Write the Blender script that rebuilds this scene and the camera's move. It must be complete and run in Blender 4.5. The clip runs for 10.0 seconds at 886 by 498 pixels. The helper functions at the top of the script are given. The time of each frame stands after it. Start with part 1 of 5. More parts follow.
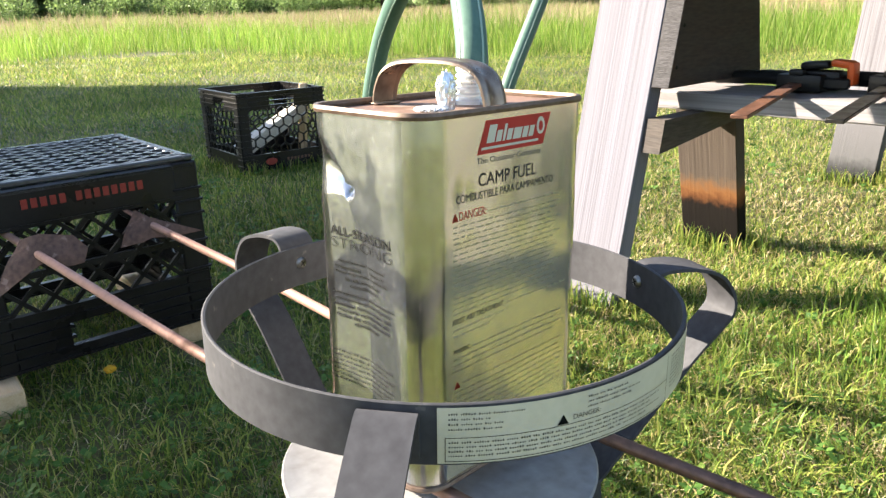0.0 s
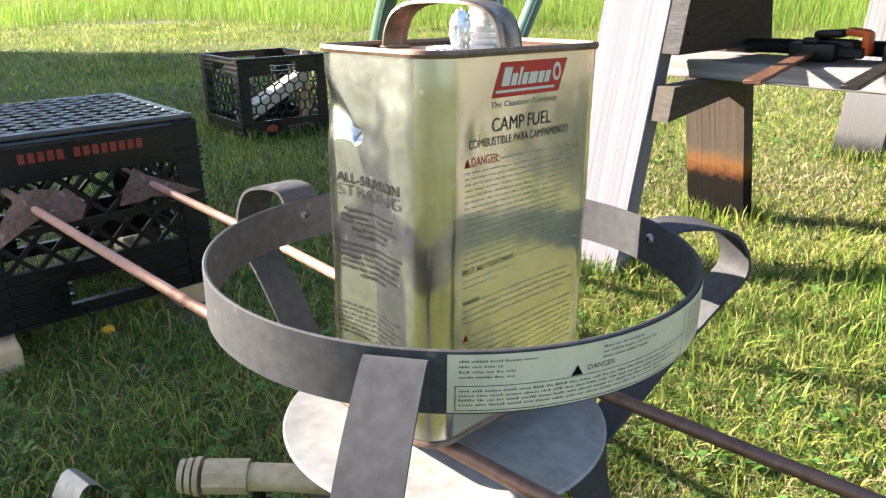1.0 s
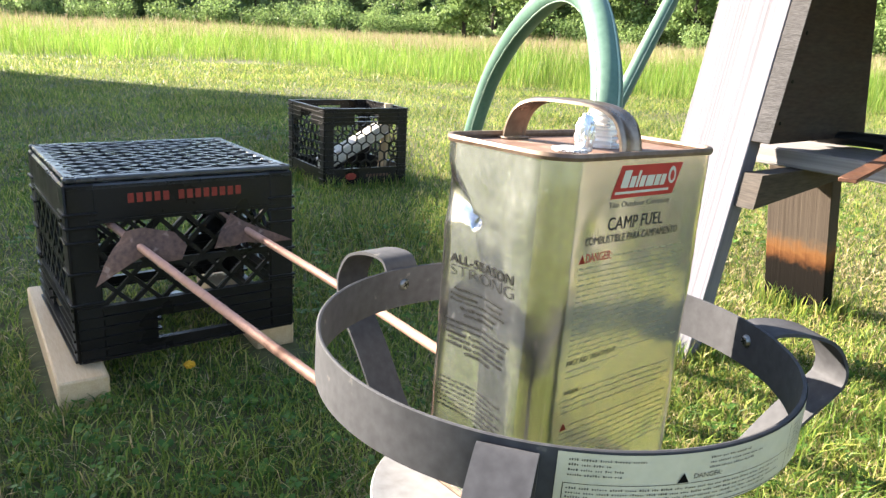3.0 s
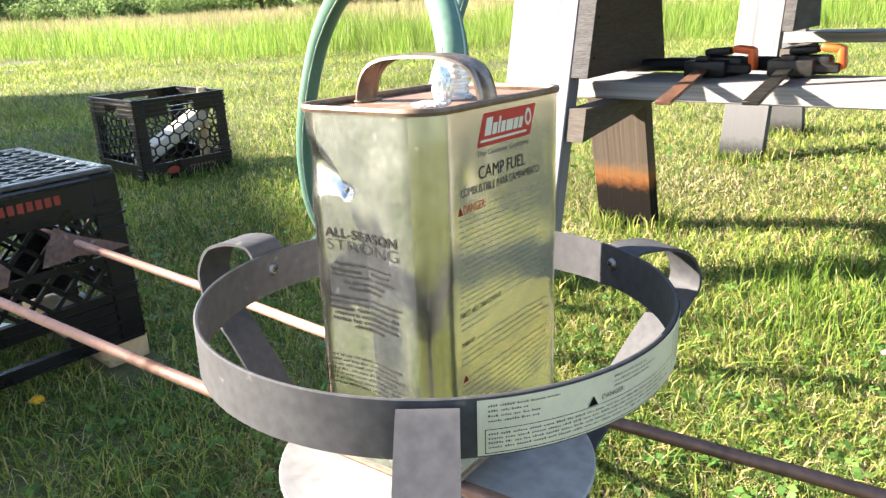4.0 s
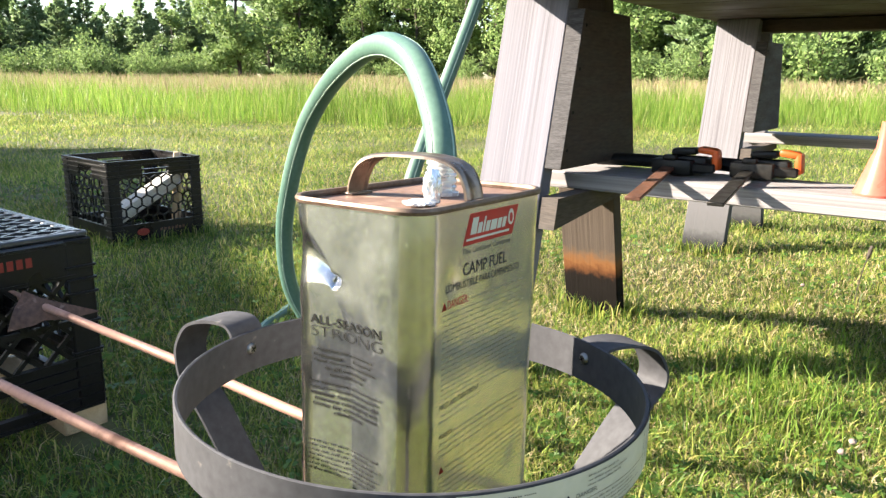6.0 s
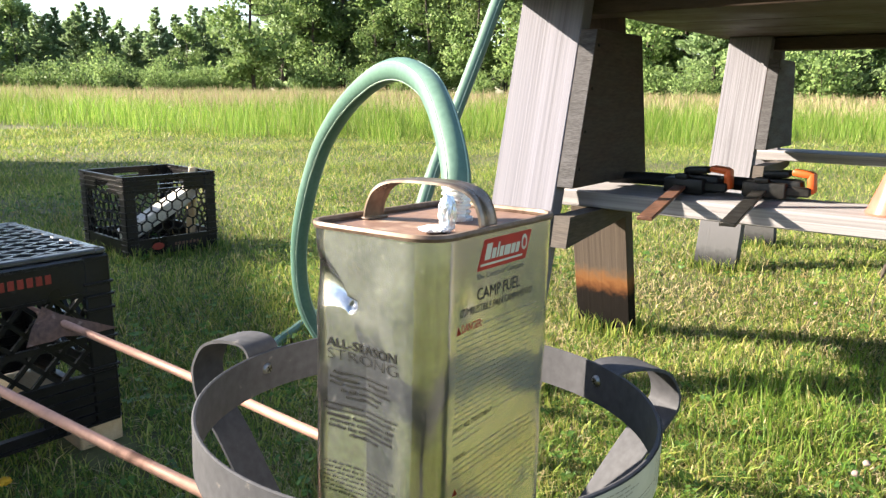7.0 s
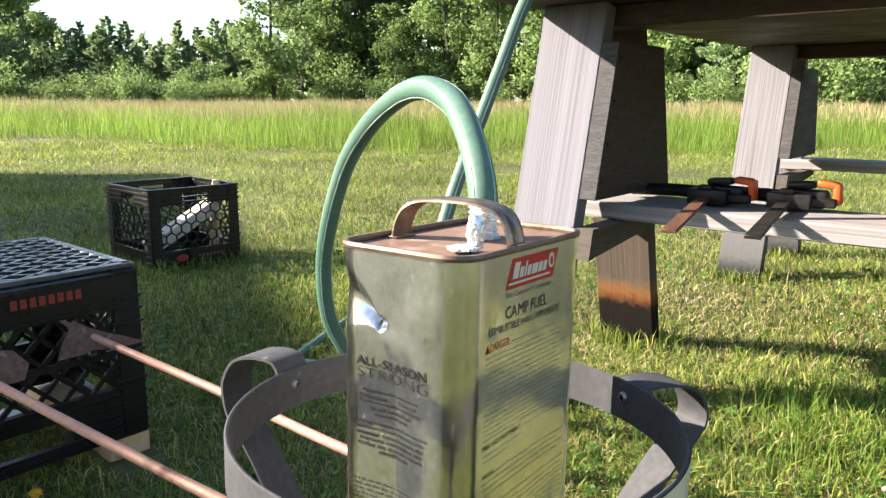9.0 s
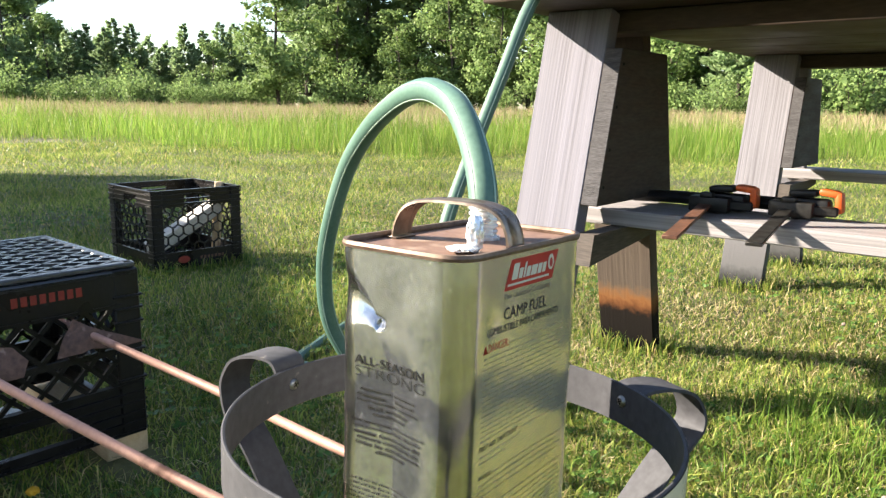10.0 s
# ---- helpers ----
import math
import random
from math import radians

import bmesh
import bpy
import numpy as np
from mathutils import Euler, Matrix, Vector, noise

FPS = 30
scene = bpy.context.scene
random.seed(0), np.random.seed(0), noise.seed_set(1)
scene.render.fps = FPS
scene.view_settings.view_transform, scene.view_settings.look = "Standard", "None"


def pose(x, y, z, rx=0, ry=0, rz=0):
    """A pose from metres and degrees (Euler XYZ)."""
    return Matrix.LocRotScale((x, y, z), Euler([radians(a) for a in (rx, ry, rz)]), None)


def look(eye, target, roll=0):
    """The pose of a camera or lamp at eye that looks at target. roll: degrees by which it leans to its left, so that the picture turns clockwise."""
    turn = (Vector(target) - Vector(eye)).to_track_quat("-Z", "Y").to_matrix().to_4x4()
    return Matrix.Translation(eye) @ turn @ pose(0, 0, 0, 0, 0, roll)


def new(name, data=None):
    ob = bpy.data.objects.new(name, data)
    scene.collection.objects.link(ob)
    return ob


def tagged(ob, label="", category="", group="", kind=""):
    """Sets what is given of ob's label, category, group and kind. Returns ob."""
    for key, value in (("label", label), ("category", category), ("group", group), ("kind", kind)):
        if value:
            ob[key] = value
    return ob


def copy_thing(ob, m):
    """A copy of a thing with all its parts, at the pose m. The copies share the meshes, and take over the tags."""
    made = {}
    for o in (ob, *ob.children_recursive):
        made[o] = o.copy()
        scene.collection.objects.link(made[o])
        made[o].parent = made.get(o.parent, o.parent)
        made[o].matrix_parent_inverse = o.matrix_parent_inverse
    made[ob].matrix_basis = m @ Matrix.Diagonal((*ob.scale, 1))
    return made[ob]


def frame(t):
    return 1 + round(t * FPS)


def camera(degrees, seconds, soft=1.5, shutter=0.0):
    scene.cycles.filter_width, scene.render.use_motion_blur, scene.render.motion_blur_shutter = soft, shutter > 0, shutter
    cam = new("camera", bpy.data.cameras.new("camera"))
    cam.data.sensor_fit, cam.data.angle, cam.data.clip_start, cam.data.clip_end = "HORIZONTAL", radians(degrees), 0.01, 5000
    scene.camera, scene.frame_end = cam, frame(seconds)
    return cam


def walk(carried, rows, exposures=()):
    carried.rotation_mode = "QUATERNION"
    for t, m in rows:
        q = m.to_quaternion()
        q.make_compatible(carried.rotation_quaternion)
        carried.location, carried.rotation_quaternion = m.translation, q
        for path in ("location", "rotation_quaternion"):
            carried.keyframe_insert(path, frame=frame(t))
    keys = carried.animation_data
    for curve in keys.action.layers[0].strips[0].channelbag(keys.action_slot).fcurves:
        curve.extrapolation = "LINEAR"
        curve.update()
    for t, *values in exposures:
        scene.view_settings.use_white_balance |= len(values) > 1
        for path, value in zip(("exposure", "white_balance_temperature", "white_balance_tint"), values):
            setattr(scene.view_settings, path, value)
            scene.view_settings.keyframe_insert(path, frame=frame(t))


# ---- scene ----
cam = camera(62.0, 10.0, soft=1.4)
PATH = [
    (0, (-0.33, -0.254, 0.54), (1.173, 0.91, -0.08), -1.8),
    (0.5, (-0.326, -0.247, 0.534), (1.178, 0.914, -0.09), -1.0),
    (1, (-0.327, -0.242, 0.518), (1.161, 0.908, -0.163), -0.8),
    (1.5, (-0.33, -0.236, 0.53), (1.214, 0.888, -0.064), -1.6),
    (2, (-0.334, -0.232, 0.536), (1.223, 0.885, -0.039), -1.3),
    (2.5, (-0.344, -0.226, 0.543), (1.16, 0.981, 0.011), -0.4),
    (2.7, (-0.351, -0.227, 0.546), (1.057, 1.087, 0.008), 2.4),
    (3.8, (-0.366, -0.195, 0.539), (1.208, 0.858, -0.103), 1.0),
    (4, (-0.368, -0.196, 0.541), (1.284, 0.734, -0.096), -3.0),
    (4.1, (-0.379, -0.199, 0.537), (1.207, 0.822, -0.128), -5.1),
    (4.5, (-0.377, -0.202, 0.545), (1.326, 0.685, -0.016), -0.9),
    (5, (-0.38, -0.203, 0.556), (1.36, 0.647, 0.057), 0.3),
    (5.5, (-0.386, -0.2, 0.561), (1.362, 0.647, 0.083), 0.6),
    (5.7, (-0.385, -0.194, 0.56), (1.361, 0.662, 0.095), 0.7),
    (6.8, (-0.391, -0.189, 0.563), (1.352, 0.694, 0.137), 0.3),
    (7, (-0.393, -0.192, 0.57), (1.345, 0.706, 0.154), 0.7),
    (7.5, (-0.396, -0.19, 0.572), (1.342, 0.721, 0.181), -0.2),
    (8, (-0.395, -0.19, 0.571), (1.327, 0.744, 0.172), -0.3),
    (8.5, (-0.396, -0.188, 0.574), (1.324, 0.744, 0.161), 0.4),
    (9, (-0.399, -0.188, 0.578), (1.319, 0.759, 0.185), 0.2),
    (9.5, (-0.399, -0.187, 0.576), (1.319, 0.765, 0.2), 0.5),
    (10, (-0.399, -0.19, 0.574), (1.319, 0.763, 0.197), 0.9),
]
EXPOSURES = [(0, 2.5), (1.5, 2.62), (2.7, 2.66), (4.0, 2.86), (4.5, 2.78), (5.5, 2.56), (7, 2.33), (8.5, 2.24), (10, 2.24)]
walk(cam, [(t, look(eye, target, roll)) for t, eye, target, roll in PATH], EXPOSURES)

# ---- world, sun ----
SUN_EL, SUN_H = radians(27), Vector((-0.38, 0.925, 0)).normalized()
world = bpy.data.worlds.new("world")
scene.world = world
world.use_nodes = True
wn = world.node_tree
sky = wn.nodes.new("ShaderNodeTexSky")
sky.sky_type, sky.sun_disc = "NISHITA", False
sky.sun_elevation = SUN_EL
sky.sun_rotation = math.atan2(SUN_H.x, SUN_H.y)
sky.air_density, sky.dust_density = 1.0, 1.0
wn.links.new(sky.outputs[0], wn.nodes["Background"].inputs[0])
wn.nodes["Background"].inputs[1].default_value = 0.08
sun = new("sun", bpy.data.lights.new("sun", "SUN"))
sun.data.energy, sun.data.angle, sun.data.color = 5.5, radians(0.6), (1.0, 0.905, 0.75)
sun_dir = SUN_H * math.cos(SUN_EL) + Vector((0, 0, math.sin(SUN_EL)))
sun.matrix_world = look(sun_dir * 50, (0, 0, 0))


# ---- materials ----
def mat(name, a, b=None, rough=0.6, metal=0.0, scale=8.0, fine=60.0, bump=0.2, stretch=(1, 1, 1), spec=0.25,
        rough_var=0.15, coat=0.0, dirt=None, dirt_scale=5.0, dirt_at=0.6, depth=0.002, thin=0.0, random_tint=0.0, tone=None):
    """Two-scale procedural surface: coarse colour patches, fine grain, bump, optional dirt patches."""
    b = b or tuple(c * 0.7 for c in a)
    m = bpy.data.materials.new(name)
    m.use_nodes = True
    t, n = m.node_tree, m.node_tree.nodes
    bs = n["Principled BSDF"]
    co = n.new("ShaderNodeTexCoord")
    mp = n.new("ShaderNodeMapping")
    mp.inputs["Scale"].default_value = stretch
    t.links.new(co.outputs["Object"], mp.inputs[0])
    big, small = n.new("ShaderNodeTexNoise"), n.new("ShaderNodeTexNoise")
    for tex, sc in ((big, scale), (small, fine)):
        tex.inputs["Scale"].default_value = sc
        tex.inputs["Detail"].default_value = 5
        t.links.new(mp.outputs[0], tex.inputs[0])
    add = n.new("ShaderNodeMath")
    add.operation = "MULTIPLY_ADD"
    add.inputs[1].default_value = 0.5
    half = n.new("ShaderNodeMath")
    half.operation = "MULTIPLY"
    half.inputs[1].default_value = 0.5
    t.links.new(big.outputs[0], half.inputs[0])
    t.links.new(small.outputs[0], add.inputs[0])
    t.links.new(half.outputs[0], add.inputs[2])
    ramp = n.new("ShaderNodeValToRGB")
    ramp.color_ramp.elements[0].position, ramp.color_ramp.elements[1].position = 0.36, 0.64
    ramp.color_ramp.elements[0].color, ramp.color_ramp.elements[1].color = (*b, 1), (*a, 1)
    t.links.new(add.outputs[0], ramp.inputs[0])
    colour = ramp.outputs[0]
    if dirt:
        dn = n.new("ShaderNodeTexNoise")
        dn.inputs["Scale"].default_value, dn.inputs["Detail"].default_value = dirt_scale, 8
        t.links.new(co.outputs["Object"], dn.inputs[0])
        dr = n.new("ShaderNodeValToRGB")
        dr.color_ramp.elements[0].position, dr.color_ramp.elements[1].position = dirt_at, dirt_at + 0.08
        t.links.new(dn.outputs[0], dr.inputs[0])
        mx = n.new("ShaderNodeMixRGB")
        mx.inputs[2].default_value = (*dirt, 1)
        t.links.new(dr.outputs[0], mx.inputs[0])
        t.links.new(colour, mx.inputs[1])
        colour = mx.outputs[0]
    if random_tint:
        oi = n.new("ShaderNodeObjectInfo")
        hs = n.new("ShaderNodeHueSaturation")
        mr = n.new("ShaderNodeMapRange")
        mr.inputs[3].default_value, mr.inputs[4].default_value = 1 - random_tint, 1 + random_tint
        t.links.new(oi.outputs["Random"], mr.inputs[0])
        t.links.new(mr.outputs[0], hs.inputs["Value"])
        t.links.new(colour, hs.inputs["Color"])
        colour = hs.outputs[0]
    t.links.new(colour, bs.inputs["Base Color"])
    bs.inputs["Metallic"].default_value = metal
    bs.inputs["Specular IOR Level"].default_value = spec
    bs.inputs["Coat Weight"].default_value = coat
    rr = n.new("ShaderNodeMapRange")
    rr.inputs[1].default_value, rr.inputs[2].default_value = 0.3, 0.7
    rr.inputs[3].default_value, rr.inputs[4].default_value = max(0.03, rough - rough_var), min(1, rough + rough_var)
    t.links.new(big.outputs[0], rr.inputs[0])
    t.links.new(rr.outputs[0], bs.inputs["Roughness"])
    if bump:
        bp = n.new("ShaderNodeBump")
        bp.inputs["Strength"].default_value, bp.inputs["Distance"].default_value = bump, depth
        t.links.new(add.outputs[0], bp.inputs["Height"])
        t.links.new(bp.outputs[0], bs.inputs["Normal"])
    return m


def leafy(name, stops, rough=0.5, through_light=0.35, patch=0.0):
    """Blades and leaves: colour by Random Per Island, some light let through."""
    m = bpy.data.materials.new(name)
    m.use_nodes = True
    t, n = m.node_tree, m.node_tree.nodes
    bs = n["Principled BSDF"]
    geo = n.new("ShaderNodeNewGeometry")
    ramp = n.new("ShaderNodeValToRGB")
    els = ramp.color_ramp.elements
    while len(els) < len(stops):
        els.new(0.5)
    for e, (p, c) in zip(els, stops):
        e.position, e.color = p, (*c, 1)
    t.links.new(geo.outputs["Random Per Island"], ramp.inputs[0])
    colour = ramp.outputs[0]
    if patch:
        co, nz = n.new("ShaderNodeTexCoord"), n.new("ShaderNodeTexNoise")
        nz.inputs["Scale"].default_value = patch
        t.links.new(co.outputs["Object"], nz.inputs[0])
        hs, mr = n.new("ShaderNodeHueSaturation"), n.new("ShaderNodeMapRange")
        mr.inputs[1].default_value, mr.inputs[2].default_value = 0.3, 0.7
        mr.inputs[3].default_value, mr.inputs[4].default_value = 0.7, 1.3
        t.links.new(nz.outputs[0], mr.inputs[0])
        t.links.new(mr.outputs[0], hs.inputs["Value"])
        t.links.new(colour, hs.inputs["Color"])
        colour = hs.outputs[0]
    t.links.new(colour, bs.inputs["Base Color"])
    bs.inputs["Roughness"].default_value = rough
    bs.inputs["Specular IOR Level"].default_value = 0.12
    tr, mix = n.new("ShaderNodeBsdfTranslucent"), n.new("ShaderNodeMixShader")
    t.links.new(colour, tr.inputs[0])
    mix.inputs[0].default_value = through_light
    t.links.new(bs.outputs[0], mix.inputs[1])
    t.links.new(tr.outputs[0], mix.inputs[2])
    t.links.new(mix.outputs[0], n["Material Output"].inputs[0])
    return m


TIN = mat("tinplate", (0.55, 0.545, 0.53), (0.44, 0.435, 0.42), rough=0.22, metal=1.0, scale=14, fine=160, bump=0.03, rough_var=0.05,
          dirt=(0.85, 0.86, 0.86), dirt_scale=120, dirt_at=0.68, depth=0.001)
# left face: bluer and darker than TIN, with pale specks
TIN_SIDE = mat("side_tinplate", (0.47, 0.485, 0.51), (0.33, 0.345, 0.37), rough=0.14, metal=0.92, scale=26, fine=210, bump=0.05, rough_var=0.1, dirt=(0.8, 0.81, 0.81), dirt_scale=130, dirt_at=0.645, depth=0.001)
LABEL = mat("lacquered_tin", (0.8, 0.72, 0.51), (0.75, 0.67, 0.47), rough=0.22, metal=0.8, scale=9, fine=90, bump=0.03, rough_var=0.06, depth=0.001)
RUST_TOP = mat("rusty_lid", (0.216, 0.135, 0.102), (0.144, 0.084, 0.063), rough=0.6, metal=0.1, scale=22, fine=140, bump=0.25, dirt=(0.3, 0.216, 0.168), dirt_scale=18, dirt_at=0.58, depth=0.001)
RUST_RIM = mat("worn_rim", (0.194, 0.137, 0.104), (0.108, 0.0684, 0.0504), rough=0.5, metal=0.4, scale=30, fine=160, bump=0.3, depth=0.0008)
HANDLE = mat("worn_handle_steel", (0.302, 0.238, 0.187), (0.158, 0.108, 0.0792), rough=0.35, metal=0.8, scale=26, fine=120, bump=0.2, depth=0.0008)
FOIL = mat("foil", (0.82, 0.82, 0.82), (0.7, 0.7, 0.7), rough=0.34, metal=0.65, scale=60, fine=160, bump=0.25, depth=0.001)
RED = mat("red_print", (0.36, 0.027, 0.018), (0.3, 0.021, 0.015), rough=0.35, bump=0.0)
CREAM = mat("cream_print", (0.48, 0.462, 0.372), (0.444, 0.42, 0.336), rough=0.35, bump=0.0)
INK = mat("black_print", (0.012, 0.012, 0.012), (0.018, 0.018, 0.015), rough=0.8, spec=0.05, bump=0.0)
PALE_INK = mat("faded_print", (0.27, 0.255, 0.17), (0.33, 0.31, 0.21), rough=0.5, bump=0.0, spec=0.1)
GREY_INK = mat("grey_print", (0.07, 0.068, 0.06), (0.1, 0.096, 0.085), rough=0.5, bump=0.0, spec=0.1)
STEEL = mat("grey_painted_steel", (0.062, 0.061, 0.067), (0.038, 0.037, 0.041), rough=0.68, metal=0.15, spec=0.16, scale=7, fine=120, bump=0.1, dirt=(0.15, 0.135, 0.12), dirt_scale=60, dirt_at=0.68, depth=0.0008)
PLATE = mat("stained_steel_plate", (0.34, 0.328, 0.32), (0.22, 0.208, 0.2), rough=0.6, metal=0.15, spec=0.15, scale=12, fine=80, bump=0.15, dirt=(0.25, 0.14, 0.085), dirt_scale=16, dirt_at=0.66, depth=0.001)
STICKER = mat("sticker_paper", (0.5, 0.46, 0.35), (0.43, 0.4, 0.3), rough=0.5, scale=12, fine=120, bump=0.05)
COPPER = mat("copper_pipe", (0.39, 0.225, 0.17), (0.28, 0.16, 0.122), rough=0.66, metal=0.4, scale=9, fine=120, bump=0.12, dirt=(0.115, 0.0576, 0.0396), dirt_scale=14, dirt_at=0.6, depth=0.0006)
COPPER_LEAF = mat("oxidised_copper_sheet", (0.15, 0.082, 0.058), (0.06, 0.034, 0.025), rough=0.7, metal=0.2, scale=24, fine=150, bump=0.8, depth=0.003, dirt=(0.2, 0.13, 0.1), dirt_scale=70, dirt_at=0.6)
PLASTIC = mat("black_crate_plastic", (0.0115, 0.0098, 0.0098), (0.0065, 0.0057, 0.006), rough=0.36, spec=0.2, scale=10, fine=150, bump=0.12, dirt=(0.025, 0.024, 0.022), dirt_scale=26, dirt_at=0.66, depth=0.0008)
RED_PLASTIC = mat("red_lettering", (0.22, 0.03, 0.02), (0.16, 0.022, 0.015), rough=0.5, scale=60, fine=200, bump=0.2)
NEW_WOOD = mat("fresh_lumber", (0.55, 0.4, 0.25), (0.45, 0.31, 0.175), rough=0.6, scale=9, fine=70, stretch=(8, 0.7, 8), bump=0.3, depth=0.001)
GREY_WOOD = mat("weathered_wood", (0.178, 0.17, 0.198), (0.1, 0.094, 0.11), rough=0.85, scale=2.5, fine=22, stretch=(18, 18, 0.06), bump=0.8, dirt=(0.102, 0.09, 0.09), dirt_scale=7, dirt_at=0.7, depth=0.002)
GREY_PLANK = mat("weathered_plank", (0.27, 0.25, 0.254), (0.145, 0.132, 0.134), rough=0.8, scale=4, fine=16, stretch=(18, 0.08, 18), bump=0.7, dirt=(0.084, 0.072, 0.066), dirt_scale=6, dirt_at=0.66, depth=0.002)
END_GRAIN = mat("weathered_end_grain", (0.075, 0.07, 0.073), (0.026, 0.024, 0.025), rough=0.9, scale=20, fine=90, stretch=(1, 1, 6), bump=0.9, depth=0.002)
GUSSET = mat("dark_stained_board", (0.048, 0.034, 0.026), (0.02, 0.014, 0.011), rough=0.8, scale=7, fine=40, stretch=(1, 1, 5), bump=0.5, depth=0.0015)
DARK_WOOD = mat("dark_brown_plywood", (0.056, 0.038, 0.028), (0.025, 0.0175, 0.013), rough=0.7, scale=7, fine=40, stretch=(1, 1, 5), bump=0.4, depth=0.0015)
BRACE = mat("grey_brown_board", (0.085, 0.07, 0.061), (0.04, 0.033, 0.029), rough=0.85, scale=7, fine=40, stretch=(1, 1, 9), bump=0.5, depth=0.0015)
SILVER_PAPER = mat("silvery_paper", (0.32, 0.31, 0.29), (0.2, 0.19, 0.18), rough=0.4, metal=0.3, scale=30, fine=150, bump=0.3, depth=0.001)
HOSE = mat("green_hose", (0.084, 0.148, 0.116), (0.056, 0.108, 0.084), rough=0.5, scale=6, fine=200, bump=0.15, depth=0.0006)
HOSE_LINE = mat("hose_stripe", (0.27, 0.36, 0.288), (0.216, 0.3, 0.24), rough=0.5, bump=0.0)
ORANGE = mat("orange_plastic", (0.45, 0.084, 0.015), (0.372, 0.06, 0.012), rough=0.38, bump=0.05)
RED_FUNNEL = mat("red_plastic", (0.5, 0.105, 0.075), (0.43, 0.082, 0.055), rough=0.35, bump=0.05)
BLACK_PLASTIC = mat("black_plastic", (0.008, 0.008, 0.008), (0.004, 0.004, 0.004), rough=0.5, bump=0.1)
BURNT_COPPER = mat("burnt_copper", (0.2, 0.115, 0.085), (0.11, 0.065, 0.05), rough=0.42, metal=0.5, scale=18, fine=140, bump=0.2, depth=0.0006)
RUST_BAR = mat("rusty_bar", (0.158, 0.072, 0.0432), (0.072, 0.036, 0.0252), rough=0.65, metal=0.4, scale=30, fine=140, bump=0.4, depth=0.001)
DARK_BAR = mat("dark_steel_bar", (0.0432, 0.0396, 0.036), (0.0216, 0.0202, 0.0187), rough=0.5, metal=0.7, scale=30, fine=140, bump=0.2, depth=0.0008)
ALU = mat("cast_aluminium", (0.46, 0.37, 0.25), (0.3, 0.23, 0.15), rough=0.55, metal=0.2, scale=20, fine=120, bump=0.4, depth=0.001)
WHITE = mat("white_plastic", (0.8, 0.79, 0.76), (0.7, 0.69, 0.66), rough=0.4, bump=0.05)
PALE_BOARD = mat("pale_painted_board", (0.56, 0.53, 0.49), (0.4, 0.36, 0.31), rough=0.6, scale=8, fine=60, stretch=(1, 6, 6), bump=0.2)
# crate plastic with a paler base, standing in for sky sheen and sun
LIT_PLASTIC = mat("lit_crate_plastic", (0.045, 0.046, 0.052), (0.016, 0.016, 0.018), rough=0.3, spec=0.5, scale=14, fine=120, bump=0.2, depth=0.0008)
SCREW = mat("dull_screw", (0.32, 0.31, 0.3), (0.14, 0.13, 0.12), rough=0.35, metal=1.0, scale=90, fine=300, bump=0.2, depth=0.0005)
SOIL = mat("lawn_soil", (0.105, 0.104, 0.04), (0.038, 0.038, 0.018), rough=0.95, scale=1.2, fine=30, bump=0.8, depth=0.02)
BARK = mat("bark", (0.072, 0.057, 0.045), (0.036, 0.0288, 0.024), rough=0.9, scale=3, fine=14, stretch=(2, 2, 0.4), bump=0.9, depth=0.03)
# the two surfaces of the added shade caster
CASTER_WALL = mat("pale_caster_wall", (0.42, 0.414, 0.402), (0.384, 0.378, 0.36), rough=0.7, scale=2, fine=40, bump=0.1)
CASTER_TOP = mat("grey_caster_top", (0.072, 0.069, 0.066), (0.048, 0.0456, 0.0438), rough=0.9, scale=3, fine=30, bump=0.4)
PETAL = mat("yellow_petal", (0.5, 0.27, 0.015), (0.4, 0.2, 0.01), rough=0.6, bump=0.0)
CLOVER = mat("white_clover", (0.26, 0.2, 0.18), (0.2, 0.15, 0.13), rough=0.7, bump=0.0)


